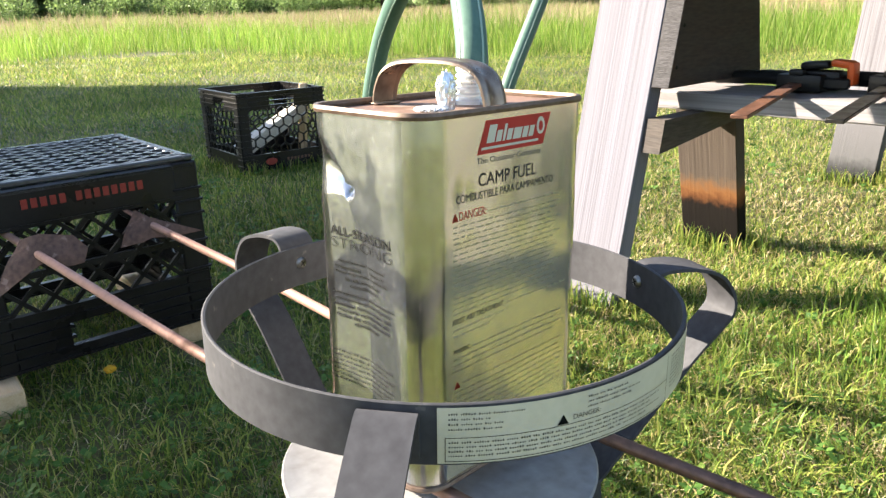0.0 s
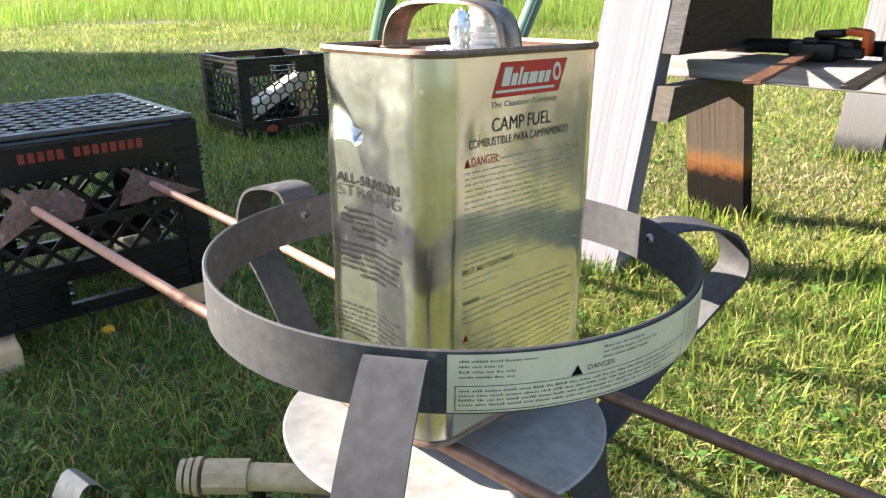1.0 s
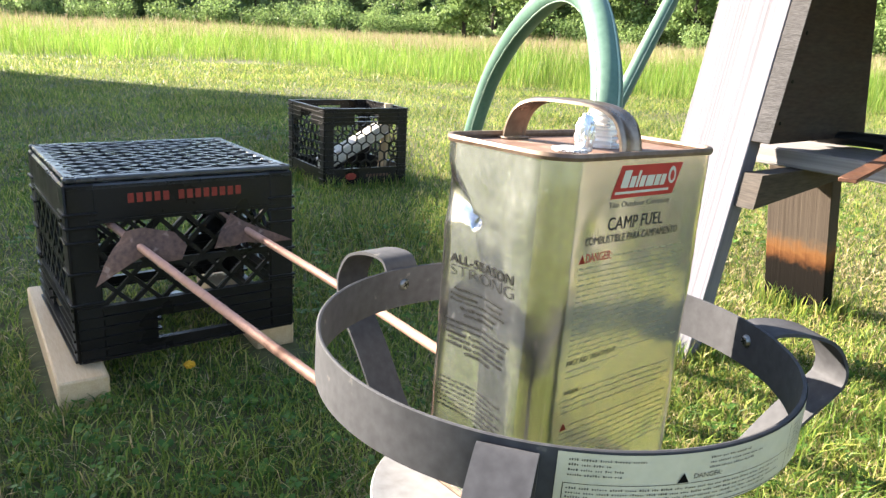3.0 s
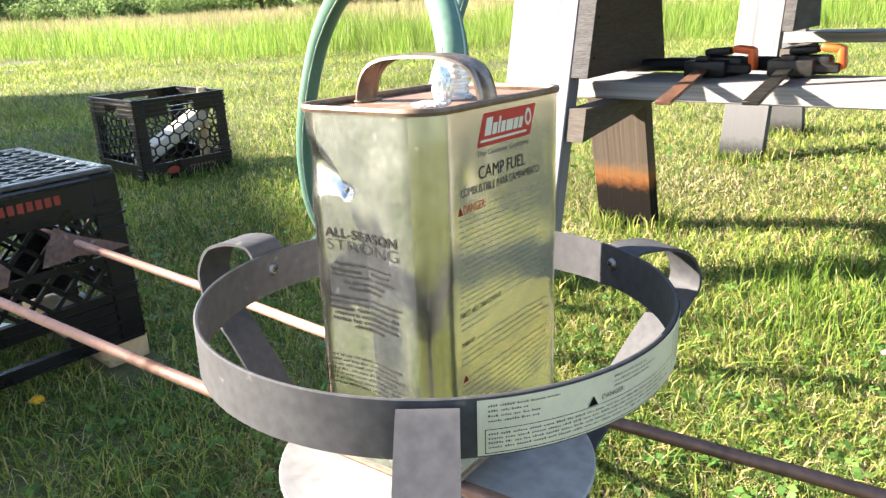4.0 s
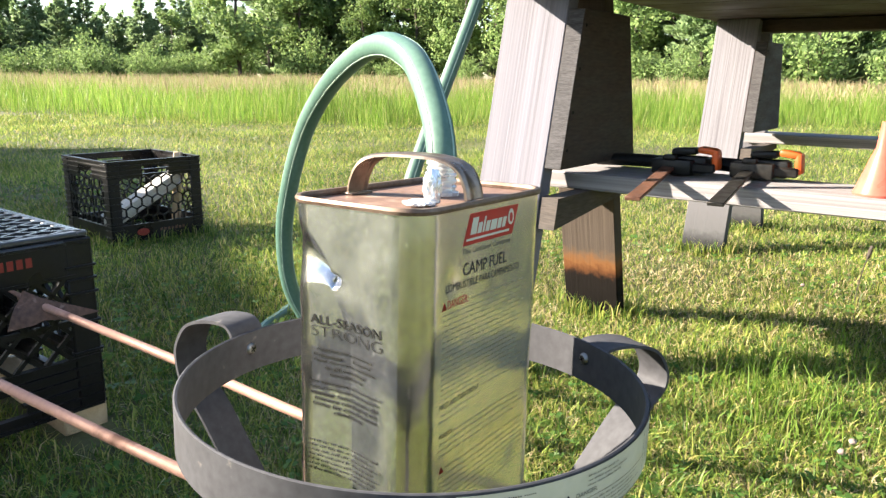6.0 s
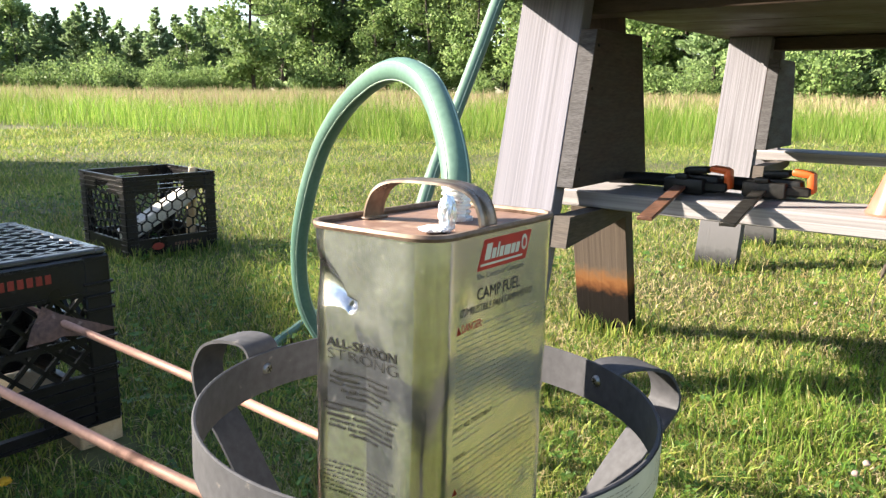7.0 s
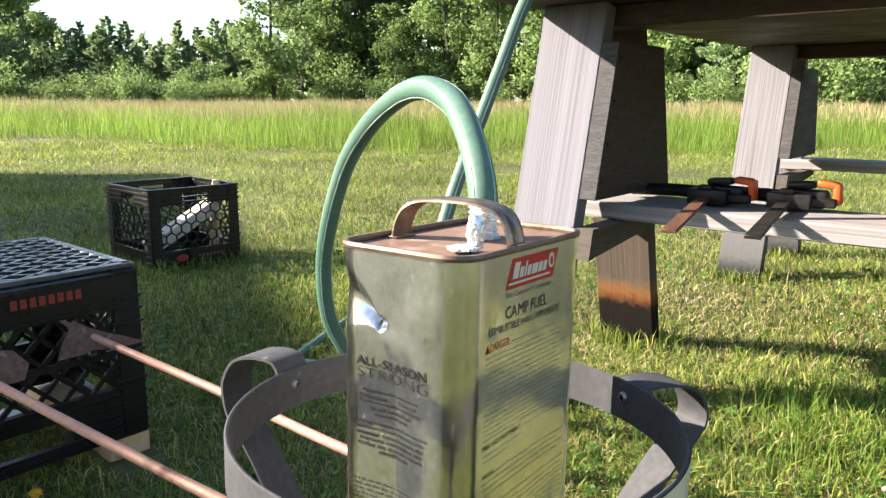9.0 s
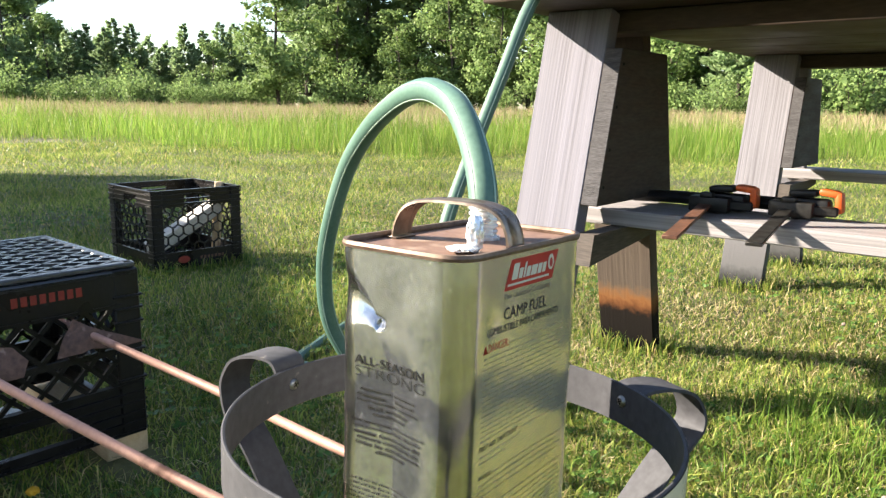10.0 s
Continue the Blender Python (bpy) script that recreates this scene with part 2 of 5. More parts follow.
def stained_leg(name, a, b, stops, fade):
    """Weathered board, orange-stained and charred at the foot, with an uneven edge."""
    m = mat(name, a, b, rough=0.9, spec=0.08, scale=9, fine=34, stretch=(18, 18, 0.15), bump=0.7, depth=0.002)
    t, n = m.node_tree, m.node_tree.nodes
    bs = n["Principled BSDF"]
    colour = bs.inputs["Base Color"].links[0].from_socket
    co, sep, nz, add = n.new("ShaderNodeTexCoord"), n.new("ShaderNodeSeparateXYZ"), n.new("ShaderNodeTexNoise"), n.new("ShaderNodeMath")
    nz.inputs["Scale"].default_value, nz.inputs["Detail"].default_value = 55, 6
    add.operation = "MULTIPLY_ADD"
    add.inputs[1].default_value = 0.04
    t.links.new(co.outputs["Object"], sep.inputs[0])
    t.links.new(co.outputs["Object"], nz.inputs[0])
    t.links.new(nz.outputs[0], add.inputs[0])
    t.links.new(sep.outputs[2], add.inputs[2])
    ramp = n.new("ShaderNodeValToRGB")
    els = ramp.color_ramp.elements
    while len(els) < len(stops):
        els.new(0.5)
    for e, (p, c) in zip(els, stops):
        e.position, e.color = p, (*c, 1)
    t.links.new(add.outputs[0], ramp.inputs[0])
    fac = n.new("ShaderNodeValToRGB")
    fac.color_ramp.elements[0].position, fac.color_ramp.elements[0].color = fade[0], (1, 1, 1, 1)
    fac.color_ramp.elements[1].position, fac.color_ramp.elements[1].color = fade[1], (0, 0, 0, 1)
    t.links.new(add.outputs[0], fac.inputs[0])
    mix = n.new("ShaderNodeMixRGB")
    t.links.new(fac.outputs[0], mix.inputs[0])
    t.links.new(colour, mix.inputs[1])
    t.links.new(ramp.outputs[0], mix.inputs[2])
    t.links.new(mix.outputs[0], bs.inputs["Base Color"])
    return m


STAINED = stained_leg("charred_board", (0.088, 0.069, 0.056), (0.056, 0.043, 0.035), ((0.0, (0.006, 0.005, 0.0045)), (0.12, (0.009, 0.007, 0.006)), (0.136, (0.09, 0.036, 0.015)), (0.154, (0.155, 0.068, 0.026)), (0.19, (0.11, 0.072, 0.045))), (0.168, 0.194))
SOOTED = stained_leg("sooted_board", (0.205, 0.195, 0.215), (0.1, 0.094, 0.104), ((0.0, (0.012, 0.012, 0.012)), (0.045, (0.03, 0.03, 0.031)), (0.085, (0.085, 0.083, 0.086)), (0.24, (0.115, 0.11, 0.118))), (0.22, 0.24))
LAWN = leafy("lawn_blade", [(0.0, (0.04, 0.09, 0.022)), (0.35, (0.112, 0.172, 0.033)), (0.75, (0.255, 0.305, 0.06)), (0.92, (0.35, 0.32, 0.1)), (1.0, (0.46, 0.35, 0.19))], 0.38, 0.46, 1.3)
MEADOW = leafy("meadow_blade", [(0.0, (0.085, 0.16, 0.022)), (0.5, (0.15, 0.245, 0.035)), (0.85, (0.21, 0.28, 0.055)), (1.0, (0.3, 0.28, 0.11))], 0.45, 0.5, 0.5)
CLOVER_LEAF = leafy("clover_leaf", [(0.0, (0.045, 0.1, 0.025)), (0.7, (0.085, 0.165, 0.035)), (1.0, (0.13, 0.2, 0.045))], 0.42, 0.35)
STRAW = leafy("straw", [(0.0, (0.28, 0.21, 0.11)), (0.6, (0.45, 0.36, 0.21)), (1.0, (0.55, 0.46, 0.3))], 0.5, 0.3)
SEED = leafy("seed_head", [(0.0, (0.25, 0.165, 0.1)), (0.6, (0.37, 0.285, 0.19)), (1.0, (0.33, 0.31, 0.15))], 0.7, 0.3)
LEAF = leafy("broad_leaf", [(0.0, (0.14, 0.21, 0.075)), (0.6, (0.21, 0.3, 0.1)), (1.0, (0.28, 0.36, 0.13))], 0.5, 0.5, 0.25)
LEAF_PALE = leafy("pale_leaf", [(0.0, (0.1, 0.155, 0.05)), (0.6, (0.155, 0.225, 0.07)), (1.0, (0.21, 0.275, 0.095))], 0.5, 0.4)
NEEDLE = leafy("needle", [(0.0, (0.15, 0.22, 0.1)), (0.6, (0.22, 0.3, 0.14)), (1.0, (0.29, 0.37, 0.18))], 0.5, 0.62, 0.25)


# ---- building helpers ----
def thing(name, label, category, at=(0, 0, 0), turn=0.0, group="", kind=""):
    ob = new(name)
    ob.empty_display_size = 0.05
    ob.matrix_basis = pose(*at, 0, 0, turn)
    return tagged(ob, label, category, group, kind)


def part(name, bm, material, parent=None, label="", smooth=True):
    me = bpy.data.meshes.new(name)
    bm.to_mesh(me)
    bm.free()
    for m in material if isinstance(material, (list, tuple)) else (material,):
        me.materials.append(m)
    if smooth:
        for p in me.polygons:
            p.use_smooth = True
        me.set_sharp_from_angle(angle=radians(38))
    ob = new(name, me)
    ob.parent = parent
    if label:
        ob["label"] = label
    return ob


def box(size, at=(0, 0, 0), bevel=0.003, turn=None, bm=None, seg=1):
    """A bevelled block; turn: a Matrix or degrees about x, y, z."""
    one = bmesh.new()
    bmesh.ops.create_cube(one, size=1.0)
    bmesh.ops.scale(one, vec=size, verts=one.verts)
    if bevel:
        bmesh.ops.bevel(one, geom=one.edges[:], offset=min(bevel, min(size) * 0.45), segments=seg, affect="EDGES", profile=0.5)
    m = turn if isinstance(turn, Matrix) else (pose(0, 0, 0, *turn) if turn else Matrix())
    bmesh.ops.transform(one, matrix=Matrix.Translation(at) @ m, verts=one.verts)
    if bm is None:
        return one
    return join(bm, one)


def join(bm, one):
    me = bpy.data.meshes.new("tmp")
    one.to_mesh(me)
    one.free()
    bm.from_mesh(me)
    bpy.data.meshes.remove(me)
    return bm


def glide(pts, steps=8):
    """A Catmull-Rom line through points."""
    pts = [Vector(p) for p in pts]
    out = []
    for i in range(len(pts) - 1):
        a, b, c, d = pts[max(i - 1, 0)], pts[i], pts[i + 1], pts[min(i + 2, len(pts) - 1)]
        for k in range(steps):
            s = k / steps
            out.append(0.5 * ((2 * b) + (c - a) * s + (2 * a - 5 * b + 4 * c - d) * s * s + (3 * b - a - 3 * c + d) * s ** 3))
    return out + [pts[-1]]


def sweep(line, section, up=Vector((0, 0, 1)), bm=None):
    """Sweep a closed section of (side, up) pairs along a line, with caps."""
    bm = bm or bmesh.new()
    rings, prev = [], None
    for i, p in enumerate(line):
        tan = (line[min(i + 1, len(line) - 1)] - line[max(i - 1, 0)]).normalized()
        if prev is None:
            side = tan.cross(up)
            side = side.normalized() if side.length > 1e-3 else Vector((1, 0, 0))
        else:
            side = (prev - tan * prev.dot(tan)).normalized()
        prev = side
        nor = side.cross(tan)
        sec = section(i / (len(line) - 1)) if callable(section) else section
        rings.append([bm.verts.new(p + side * a + nor * b) for a, b in sec])
    k = len(rings[0])
    for r, q in zip(rings, rings[1:]):
        for j in range(k):
            bm.faces.new((r[j], r[(j + 1) % k], q[(j + 1) % k], q[j]))
    bm.faces.new(rings[0][::-1])
    bm.faces.new(rings[-1])
    bmesh.ops.recalc_face_normals(bm, faces=bm.faces)
    return bm


def circle(r, n=12, squash=1.0):
    return [(r * math.cos(2 * math.pi * k / n), squash * r * math.sin(2 * math.pi * k / n)) for k in range(n)]


def tube(line, r, n=12, bm=None):
    return sweep([Vector(p) for p in line], circle(r, n), bm=bm)


def lathe(profile, n=32, bm=None, at=(0, 0, 0)):
    """Turn (radius, z) pairs round the z axis; closed where the radius is 0."""
    bm = bm or bmesh.new()
    rings = []
    for r, z in profile:
        if r < 1e-5:
            rings.append([bm.verts.new((at[0], at[1], at[2] + z))])
        else:
            rings.append([bm.verts.new((at[0] + r * math.cos(2 * math.pi * k / n), at[1] + r * math.sin(2 * math.pi * k / n), at[2] + z)) for k in range(n)])
    for a, b in zip(rings, rings[1:]):
        for k in range(n):
            j = (k + 1) % n
            if len(a) == 1 and len(b) > 1:
                bm.faces.new((a[0], b[j], b[k]))
            elif len(b) == 1 and len(a) > 1:
                bm.faces.new((a[k], a[j], b[0]))
            elif len(a) > 1:
                bm.faces.new((a[k], a[j], b[j], b[k]))
    bmesh.ops.recalc_face_normals(bm, faces=bm.faces)
    return bm


def slab(outline, thick, bm=None, m=None, bevel=0.0):
    """A flat outline of (x, y) pairs raised by thick along z, laid by the matrix m."""
    one = bmesh.new()
    low = [one.verts.new((x, y, 0)) for x, y in outline]
    high = [one.verts.new((x, y, thick)) for x, y in outline]
    k = len(low)
    one.faces.new(low[::-1]), one.faces.new(high)
    for j in range(k):
        one.faces.new((low[j], low[(j + 1) % k], high[(j + 1) % k], high[j]))
    if bevel:
        bmesh.ops.bevel(one, geom=one.edges[:], offset=bevel, segments=1, affect="EDGES")
    if m:
        bmesh.ops.transform(one, matrix=m, verts=one.verts)
    return one if bm is None else join(bm, one)


def letters(text, width, m, height=0.0, thick=0.0003, thin=0.0):
    """Lettering in the built-in font as a mesh, scaled to a width (and a height), laid by m in its x-y plane."""
    cu = bpy.data.curves.new("text", "FONT")
    cu.body, cu.align_x, cu.resolution_u, cu.offset = text, "LEFT", 3, -thin
    ob = new("text", cu)
    bpy.context.view_layer.update()
    dg = bpy.context.evaluated_depsgraph_get()
    me = bpy.data.meshes.new_from_object(ob.evaluated_get(dg))
    bpy.data.objects.remove(ob)
    bpy.data.curves.remove(cu)
    bm = bmesh.new()
    bm.from_mesh(me)
    bpy.data.meshes.remove(me)
    xs, ys = [v.co.x for v in bm.verts], [v.co.y for v in bm.verts]
    k = width / (max(xs) - min(xs))
    ky = height / (max(ys) - min(ys)) if height else k
    for v in bm.verts:
        v.co = ((v.co.x - min(xs)) * k, (v.co.y - min(ys)) * ky, thick)
    bmesh.ops.transform(bm, matrix=m, verts=bm.verts)
    return bm


def print_lines(rows, m, seed=1, word=(0.004, 0.012), gap=0.0016, tall=0.0011, thick=0.0002, jag=0.06):
    """Unreadable print: short bars. rows: (x0, x1, y)."""
    rng = random.Random(seed)
    bm = bmesh.new()
    for x0, x1, y in rows:
        x = x0
        while x < x1 - 0.002:
            end = min(x + rng.uniform(*word), x1)
            while x < end:
                w, h = tall * rng.uniform(0.45, 0.85), tall * rng.choice((0.8, 0.8, 1.15))
                q = [bm.verts.new((a, b, thick)) for a, b in ((x, y), (x + w, y), (x + w, y + h), (x, y + h))]
                bm.faces.new(q)
                x += w + tall * 0.6
            x += gap
    bmesh.ops.transform(bm, matrix=m, verts=bm.verts)
    return bm


# ---- ground ----
def ground_height(x, y):
    return 0.012 * math.sin(x * 1.7 + 0.4) * math.sin(y * 1.3) - 0.012


def ground():
    bm = bmesh.new()
    radii = [0.0, 0.5, 1, 1.5, 2, 2.6, 3.3, 4.2, 5.5, 7, 9, 12, 16, 22, 30, 45, 70, 120, 250, 600, 1500]
    n = 72
    rings = [[bm.verts.new((0, 0, ground_height(0, 0)))]]
    for r in radii[1:]:
        ring = []
        for k in range(n):
            x, y = r * math.cos(2 * math.pi * k / n), r * math.sin(2 * math.pi * k / n)
            ring.append(bm.verts.new((x, y, ground_height(x, y) if r < 12 else -0.012)))
        rings.append(ring)
    for k in range(n):
        bm.faces.new((rings[0][0], rings[1][k], rings[1][(k + 1) % n]))
    for a, b in zip(rings[1:], rings[2:]):
        for k in range(n):
            bm.faces.new((a[k], b[k], b[(k + 1) % n], a[(k + 1) % n]))
    return tagged(part("ground", bm, SOIL), "green mown lawn ground running out to a meadow", "ground", kind="structure")


ground()

# an unseen house-like block, added and shaped to cast the shade on the grass
house = thing("house", "unseen house-like block added to shade the lawn", "house")
E_DIR, N_DIR = Vector((0.61, 0.79, 0)).normalized(), Vector((-0.79, 0.61, 0)).normalized()
CORNER = Vector((3.96, 4.5, 0)) + SUN_H * (5.0 / math.tan(SUN_EL))
SIDE_DIR = Vector((-0.42, 0.907, 0)).normalized()
eave = CORNER + N_DIR * 0.13
plan = [eave, eave + N_DIR * 6, eave - E_DIR * 6.2 + SIDE_DIR * 6, eave - E_DIR * 6.2]
centre = sum(plan, Vector((0, 0, 0))) / 4
part("wall", slab([tuple(centre.lerp(p, 0.95).xy) for p in plan], 4.87), CASTER_WALL, house, smooth=False)
part("roof", slab([tuple(p.xy) for p in plan], 0.12, m=Matrix.Translation((0, 0, 4.88))), CASTER_TOP, house, smooth=False)


# ---- the fuel can ----
CW, CD, CH, CR = 0.1765, 0.1145, 0.2574, 0.0215
can = thing("fuel_can", "dented silver tin camp fuel can with rusty lid on copper pipes", "fuel can")
CAN = pose(0.0027, 0.0186, 0.4817, -0.24, 1.74, -7.41) @ Matrix.Translation((-0.0027, -0.0022, -CH))
can.matrix_basis = CAN


def can_outline(inset=0.0, fine=True):
    """Points round the can's plan with their outward normals, from the left-face back corner on."""
    out = []
    x0, x1, y0, y1, r = inset, CW - inset, inset, CD - inset, CR - inset * 0.5
    corners = ((x0 + r, y1 - r, 90), (x0 + r, y0 + r, 180), (x1 - r, y0 + r, 270), (x1 - r, y1 - r, 0))
    for k, (cx, cy, a0) in enumerate(corners):
        for j in range(7):
            a = radians(a0 + 15 * j)
            out.append((cx + r * math.cos(a), cy + r * math.sin(a), math.cos(a), math.sin(a)))
        nx, ny, na = corners[(k + 1) % 4]
        a = radians(a0 + 90)
        p, q = (cx + r * math.cos(a), cy + r * math.sin(a)), (nx + r * math.cos(a), ny + r * math.sin(a))
        steps = (72 if k == 0 else 30) if fine else 4
        for j in range(1, steps):
            s = j / steps
            out.append((p[0] + (q[0] - p[0]) * s, p[1] + (q[1] - p[1]) * s, math.cos(a), math.sin(a)))
    return out


def smooth(a, b, x):
    s = min(1, max(0, (x - a) / (b - a)))
    return s * s * (3 - 2 * s)


def dent(x, y, z, nx, ny):
    """How far the sheet is pushed in, in metres."""
    wave = 0.0006 * noise.noise(Vector((x * 30, y * 30, z * 22))) + 0.0003 * noise.noise(Vector((x * 90, y * 90, z * 70)))
    d = wave
    left = max(0.0, -nx)
    if left > 0:
        deep, tip_y, tip_z = 0.0078, 0.073, 0.2035
        q = min(1.0, max(0.0, (y - tip_y) / 0.035))
        arc = tip_z + 0.021 * q ** 0.6
        up = z - arc
        ledge = deep * (1 - 0.55 * q) * (smooth(0.005 + 0.022 * q, 0.0, up) if up > 0 else smooth(-0.009 - 0.032 * q, 0.0, up)) * smooth(tip_y - 0.012, tip_y, y)
        fold = 0.06 + 0.013 * smooth(0.165, tip_z, z) - 0.004 * smooth(0.1, 0.03, z)
        if y > fold:
            valley = 1 - (y - fold) / (0.1145 - fold)
        else:
            valley = max(0.0, 1 - (fold - y) / 0.036) ** 1.6
        valley *= deep * 0.8 * (0.25 * smooth(tip_z + 0.012, tip_z - 0.004, z) + 0.75 * smooth(tip_z - 0.008, tip_z - 0.06, z)) * (0.35 + 0.65 * smooth(0.01, 0.1, z))
        d += left * max(ledge, valley)
        d -= left * 0.0008 * math.exp(-((y - 0.035) / 0.012) ** 2 - ((z - 0.2) / 0.05) ** 2)
    if ny < -0.5:
        d += 0.0012 * math.exp(-((x - 0.04) / 0.006) ** 2 - ((z - 0.205) / 0.008) ** 2)
        d += 0.0016 * math.exp(-((x - 0.085) / 0.05) ** 2 - ((z - 0.1) / 0.03) ** 2)
        d -= 0.0016 * math.exp(-((x - 0.09) / 0.06) ** 2 - ((z - 0.045) / 0.03) ** 2)
        d += 0.0012 * math.exp(-((x - 0.135) / 0.02) ** 2 - ((z - 0.04) / 0.02) ** 2)
    return d


def can_body():
    bm = bmesh.new()
    ring = can_outline()
    k = len(ring)
    zs = [0.0] + [0.003 + (CH - 0.006) * i / 170 for i in range(171)]
    rows = []
    for i, z in enumerate(zs):
        row = []
        for x, y, nx, ny in ring:
            d = dent(x, y, z, nx, ny) * smooth(0.0, 0.012, z) * smooth(CH - 0.006, CH - 0.03, z) + 0.0008
            row.append(bm.verts.new((x - nx * d, y - ny * d, z)))
        rows.append(row)
    for a, b in zip(rows, rows[1:]):
        for j in range(k):
            f = bm.faces.new((a[j], a[(j + 1) % k], b[(j + 1) % k], b[j]))
            x, y, nx, ny = ring[j]
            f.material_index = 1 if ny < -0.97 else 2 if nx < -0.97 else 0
    bm.faces.new(rows[0][::-1])
    bmesh.ops.recalc_face_normals(bm, faces=bm.faces)
    return bm


body = part("can_body", can_body(), [TIN, LABEL, TIN_SIDE], can)


def rim(z, h, over):
    """A rolled seam running round the plan."""
    bm = bmesh.new()
    ring = can_outline(0.0, False)
    prof = ((-0.0022, 0.0), (over, 0.0), (over + 0.0008, h * 0.5), (over, h), (-0.0022, h), (-0.003, h * 0.5))
    rows = [[bm.verts.new((x + nx * o, y + ny * o, z + dz)) for o, dz in prof] for x, y, nx, ny in ring]
    k = len(rows)
    for i in range(k):
        a, b = rows[i], rows[(i + 1) % k]
        for j in range(len(prof)):
            bm.faces.new((a[j], b[j], b[(j + 1) % len(prof)], a[(j + 1) % len(prof)]))
    bmesh.ops.recalc_face_normals(bm, faces=bm.faces)
    return bm


part("top_seam", rim(CH - 0.0042, 0.0045, 0.0007), RUST_RIM, can, "rust-worn rolled rim")
part("bottom_seam", rim(0.0, 0.0035, 0.0008), RUST_RIM, can)
part("lid", slab([(x, y) for x, y, _, _ in can_outline(0.002, False)], 0.002, m=Matrix.Translation((0, 0, CH - 0.0065))), RUST_TOP, can, "rusty brown lid")

# strap handle across the lid
HX = 0.072
arch = glide([(HX - 0.006, 0.1065, CH - 0.004), (HX - 0.006, 0.104, CH + 0.008), (HX - 0.005, 0.097, CH + 0.02), (HX - 0.003, 0.083, CH + 0.0265), (HX, 0.058, CH + 0.028), (HX + 0.004, 0.033, CH + 0.0265), (HX + 0.007, 0.018, CH + 0.02), (HX + 0.008, 0.011, CH + 0.008), (HX + 0.008, 0.0085, CH - 0.004)], 5)
strap = [(-0.0112, -0.0022), (-0.0108, -0.0004), (-0.0092, 0.0007), (-0.006, 0.0008), (-0.004, -0.0001), (0.004, -0.0001), (0.006, 0.0008), (0.0092, 0.0007), (0.0108, -0.0004), (0.0112, -0.0022), (0.0102, -0.0022), (0.0088, -0.0006), (-0.0088, -0.0006), (-0.0102, -0.0022)]


def strap_arch(line, section, side):
    """A strap swept along a line with its width kept along one direction."""
    bm, rows = bmesh.new(), []
    for i, p in enumerate(line):
        tan = (line[min(i + 1, len(line) - 1)] - line[max(i - 1, 0)]).normalized()
        across = (side - tan * side.dot(tan)).normalized()
        nor = across.cross(tan)
        rows.append([bm.verts.new(p + across * u + nor * w) for u, w in section])
    k = len(section)
    for r, q in zip(rows, rows[1:]):
        for j in range(k):
            bm.faces.new((r[j], r[(j + 1) % k], q[(j + 1) % k], q[j]))
    bm.faces.new(rows[0][::-1])
    bm.faces.new(rows[-1])
    bmesh.ops.recalc_face_normals(bm, faces=bm.faces)
    return bm


handle = part("handle", strap_arch(arch, strap, Vector((-1, 0.0, 0))), HANDLE, can, "worn steel strap handle")
part("handle_foot", box((0.024, 0.010, 0.0016), (HX - 0.006, 0.1045, CH - 0.0035), 0.0006), HANDLE, can)
part("handle_foot", box((0.024, 0.010, 0.0016), (HX + 0.008, 0.0095, CH - 0.0035), 0.0006), HANDLE, can)

# threaded spout and the foil stuffed beside it
SPX, SPY = 0.107, 0.056
prof = [(0.0135, -0.004), (0.0135, 0.002), (0.011, 0.003)]
for i in range(5):
    z0 = 0.004 + i * 0.0045
    prof += [(0.0103, z0), (0.0117, z0 + 0.0012), (0.0117, z0 + 0.0024), (0.0103, z0 + 0.0036)]
prof += [(0.0102, 0.027), (0.0085, 0.0275), (0.0085, 0.004), (0.0, 0.004)]
part("spout", lathe(prof, 28, at=(SPX, SPY, CH - 0.004)), FOIL, can, "threaded pale metal spout")


def crumple(size, seed, stretch=(1, 1, 1), sub=4, amount=0.45):
    bm = bmesh.new()
    bmesh.ops.create_icosphere(bm, subdivisions=sub, radius=size)
    for v in bm.verts:
        d = v.co.normalized()
        f = 1 + amount * (abs(noise.noise(d * 2.3 + Vector((seed, 0, 0)))) + 0.6 * noise.noise(d * 5.5 + Vector((0, seed, 0))) + 0.35 * noise.noise(d * 12))
        v.co = Vector((v.co.x * stretch[0], v.co.y * stretch[1], v.co.z * stretch[2])) * f
    return bm


foil = thing("aluminium_foil", "crumpled bright aluminium foil on the can lid", "foil", (0, 0, 0))
foil.matrix_basis = CAN @ Matrix.Translation((0.047, 0.023, CH - 0.004))
fb = crumple(0.0056, 3, (1.15, 1.0, 2.2), amount=0.3)
for v in fb.verts:
    v.co.z += 0.013
    k = 1 - 0.45 * smooth(0.02, 0.045, v.co.z)
    v.co.x *= k
    v.co.y *= k
fb2 = crumple(0.0085, 8, (1.3, 1.2, 0.25), amount=0.3)
for v in fb2.verts:
    v.co += Vector((-0.009, 0.004, 0.003))
part("foil_wad", join(fb, fb2), FOIL, foil, smooth=True)

# lettering: front panel lies in the x-z plane, side panel in the y-z plane
FRONT = Matrix.Translation((0, 0.0002, 0)) @ pose(0, 0, 0, 90, 0, 0)
SIDE = Matrix.Translation((0.0004, 0, 0)) @ Matrix(((0, 0, -1, 0), (-1, 0, 0, 0), (0, 1, 0, 0), (0, 0, 0, 1)))


def front(bm_text, lift=0.0):
    """Wrap flat lettering onto the pressed front panel."""
    for v in bm_text.verts:
        v.co.y = 0.0008 + dent(v.co.x, 0, v.co.z, 0, -1) - 0.00022 - lift
    return bm_text


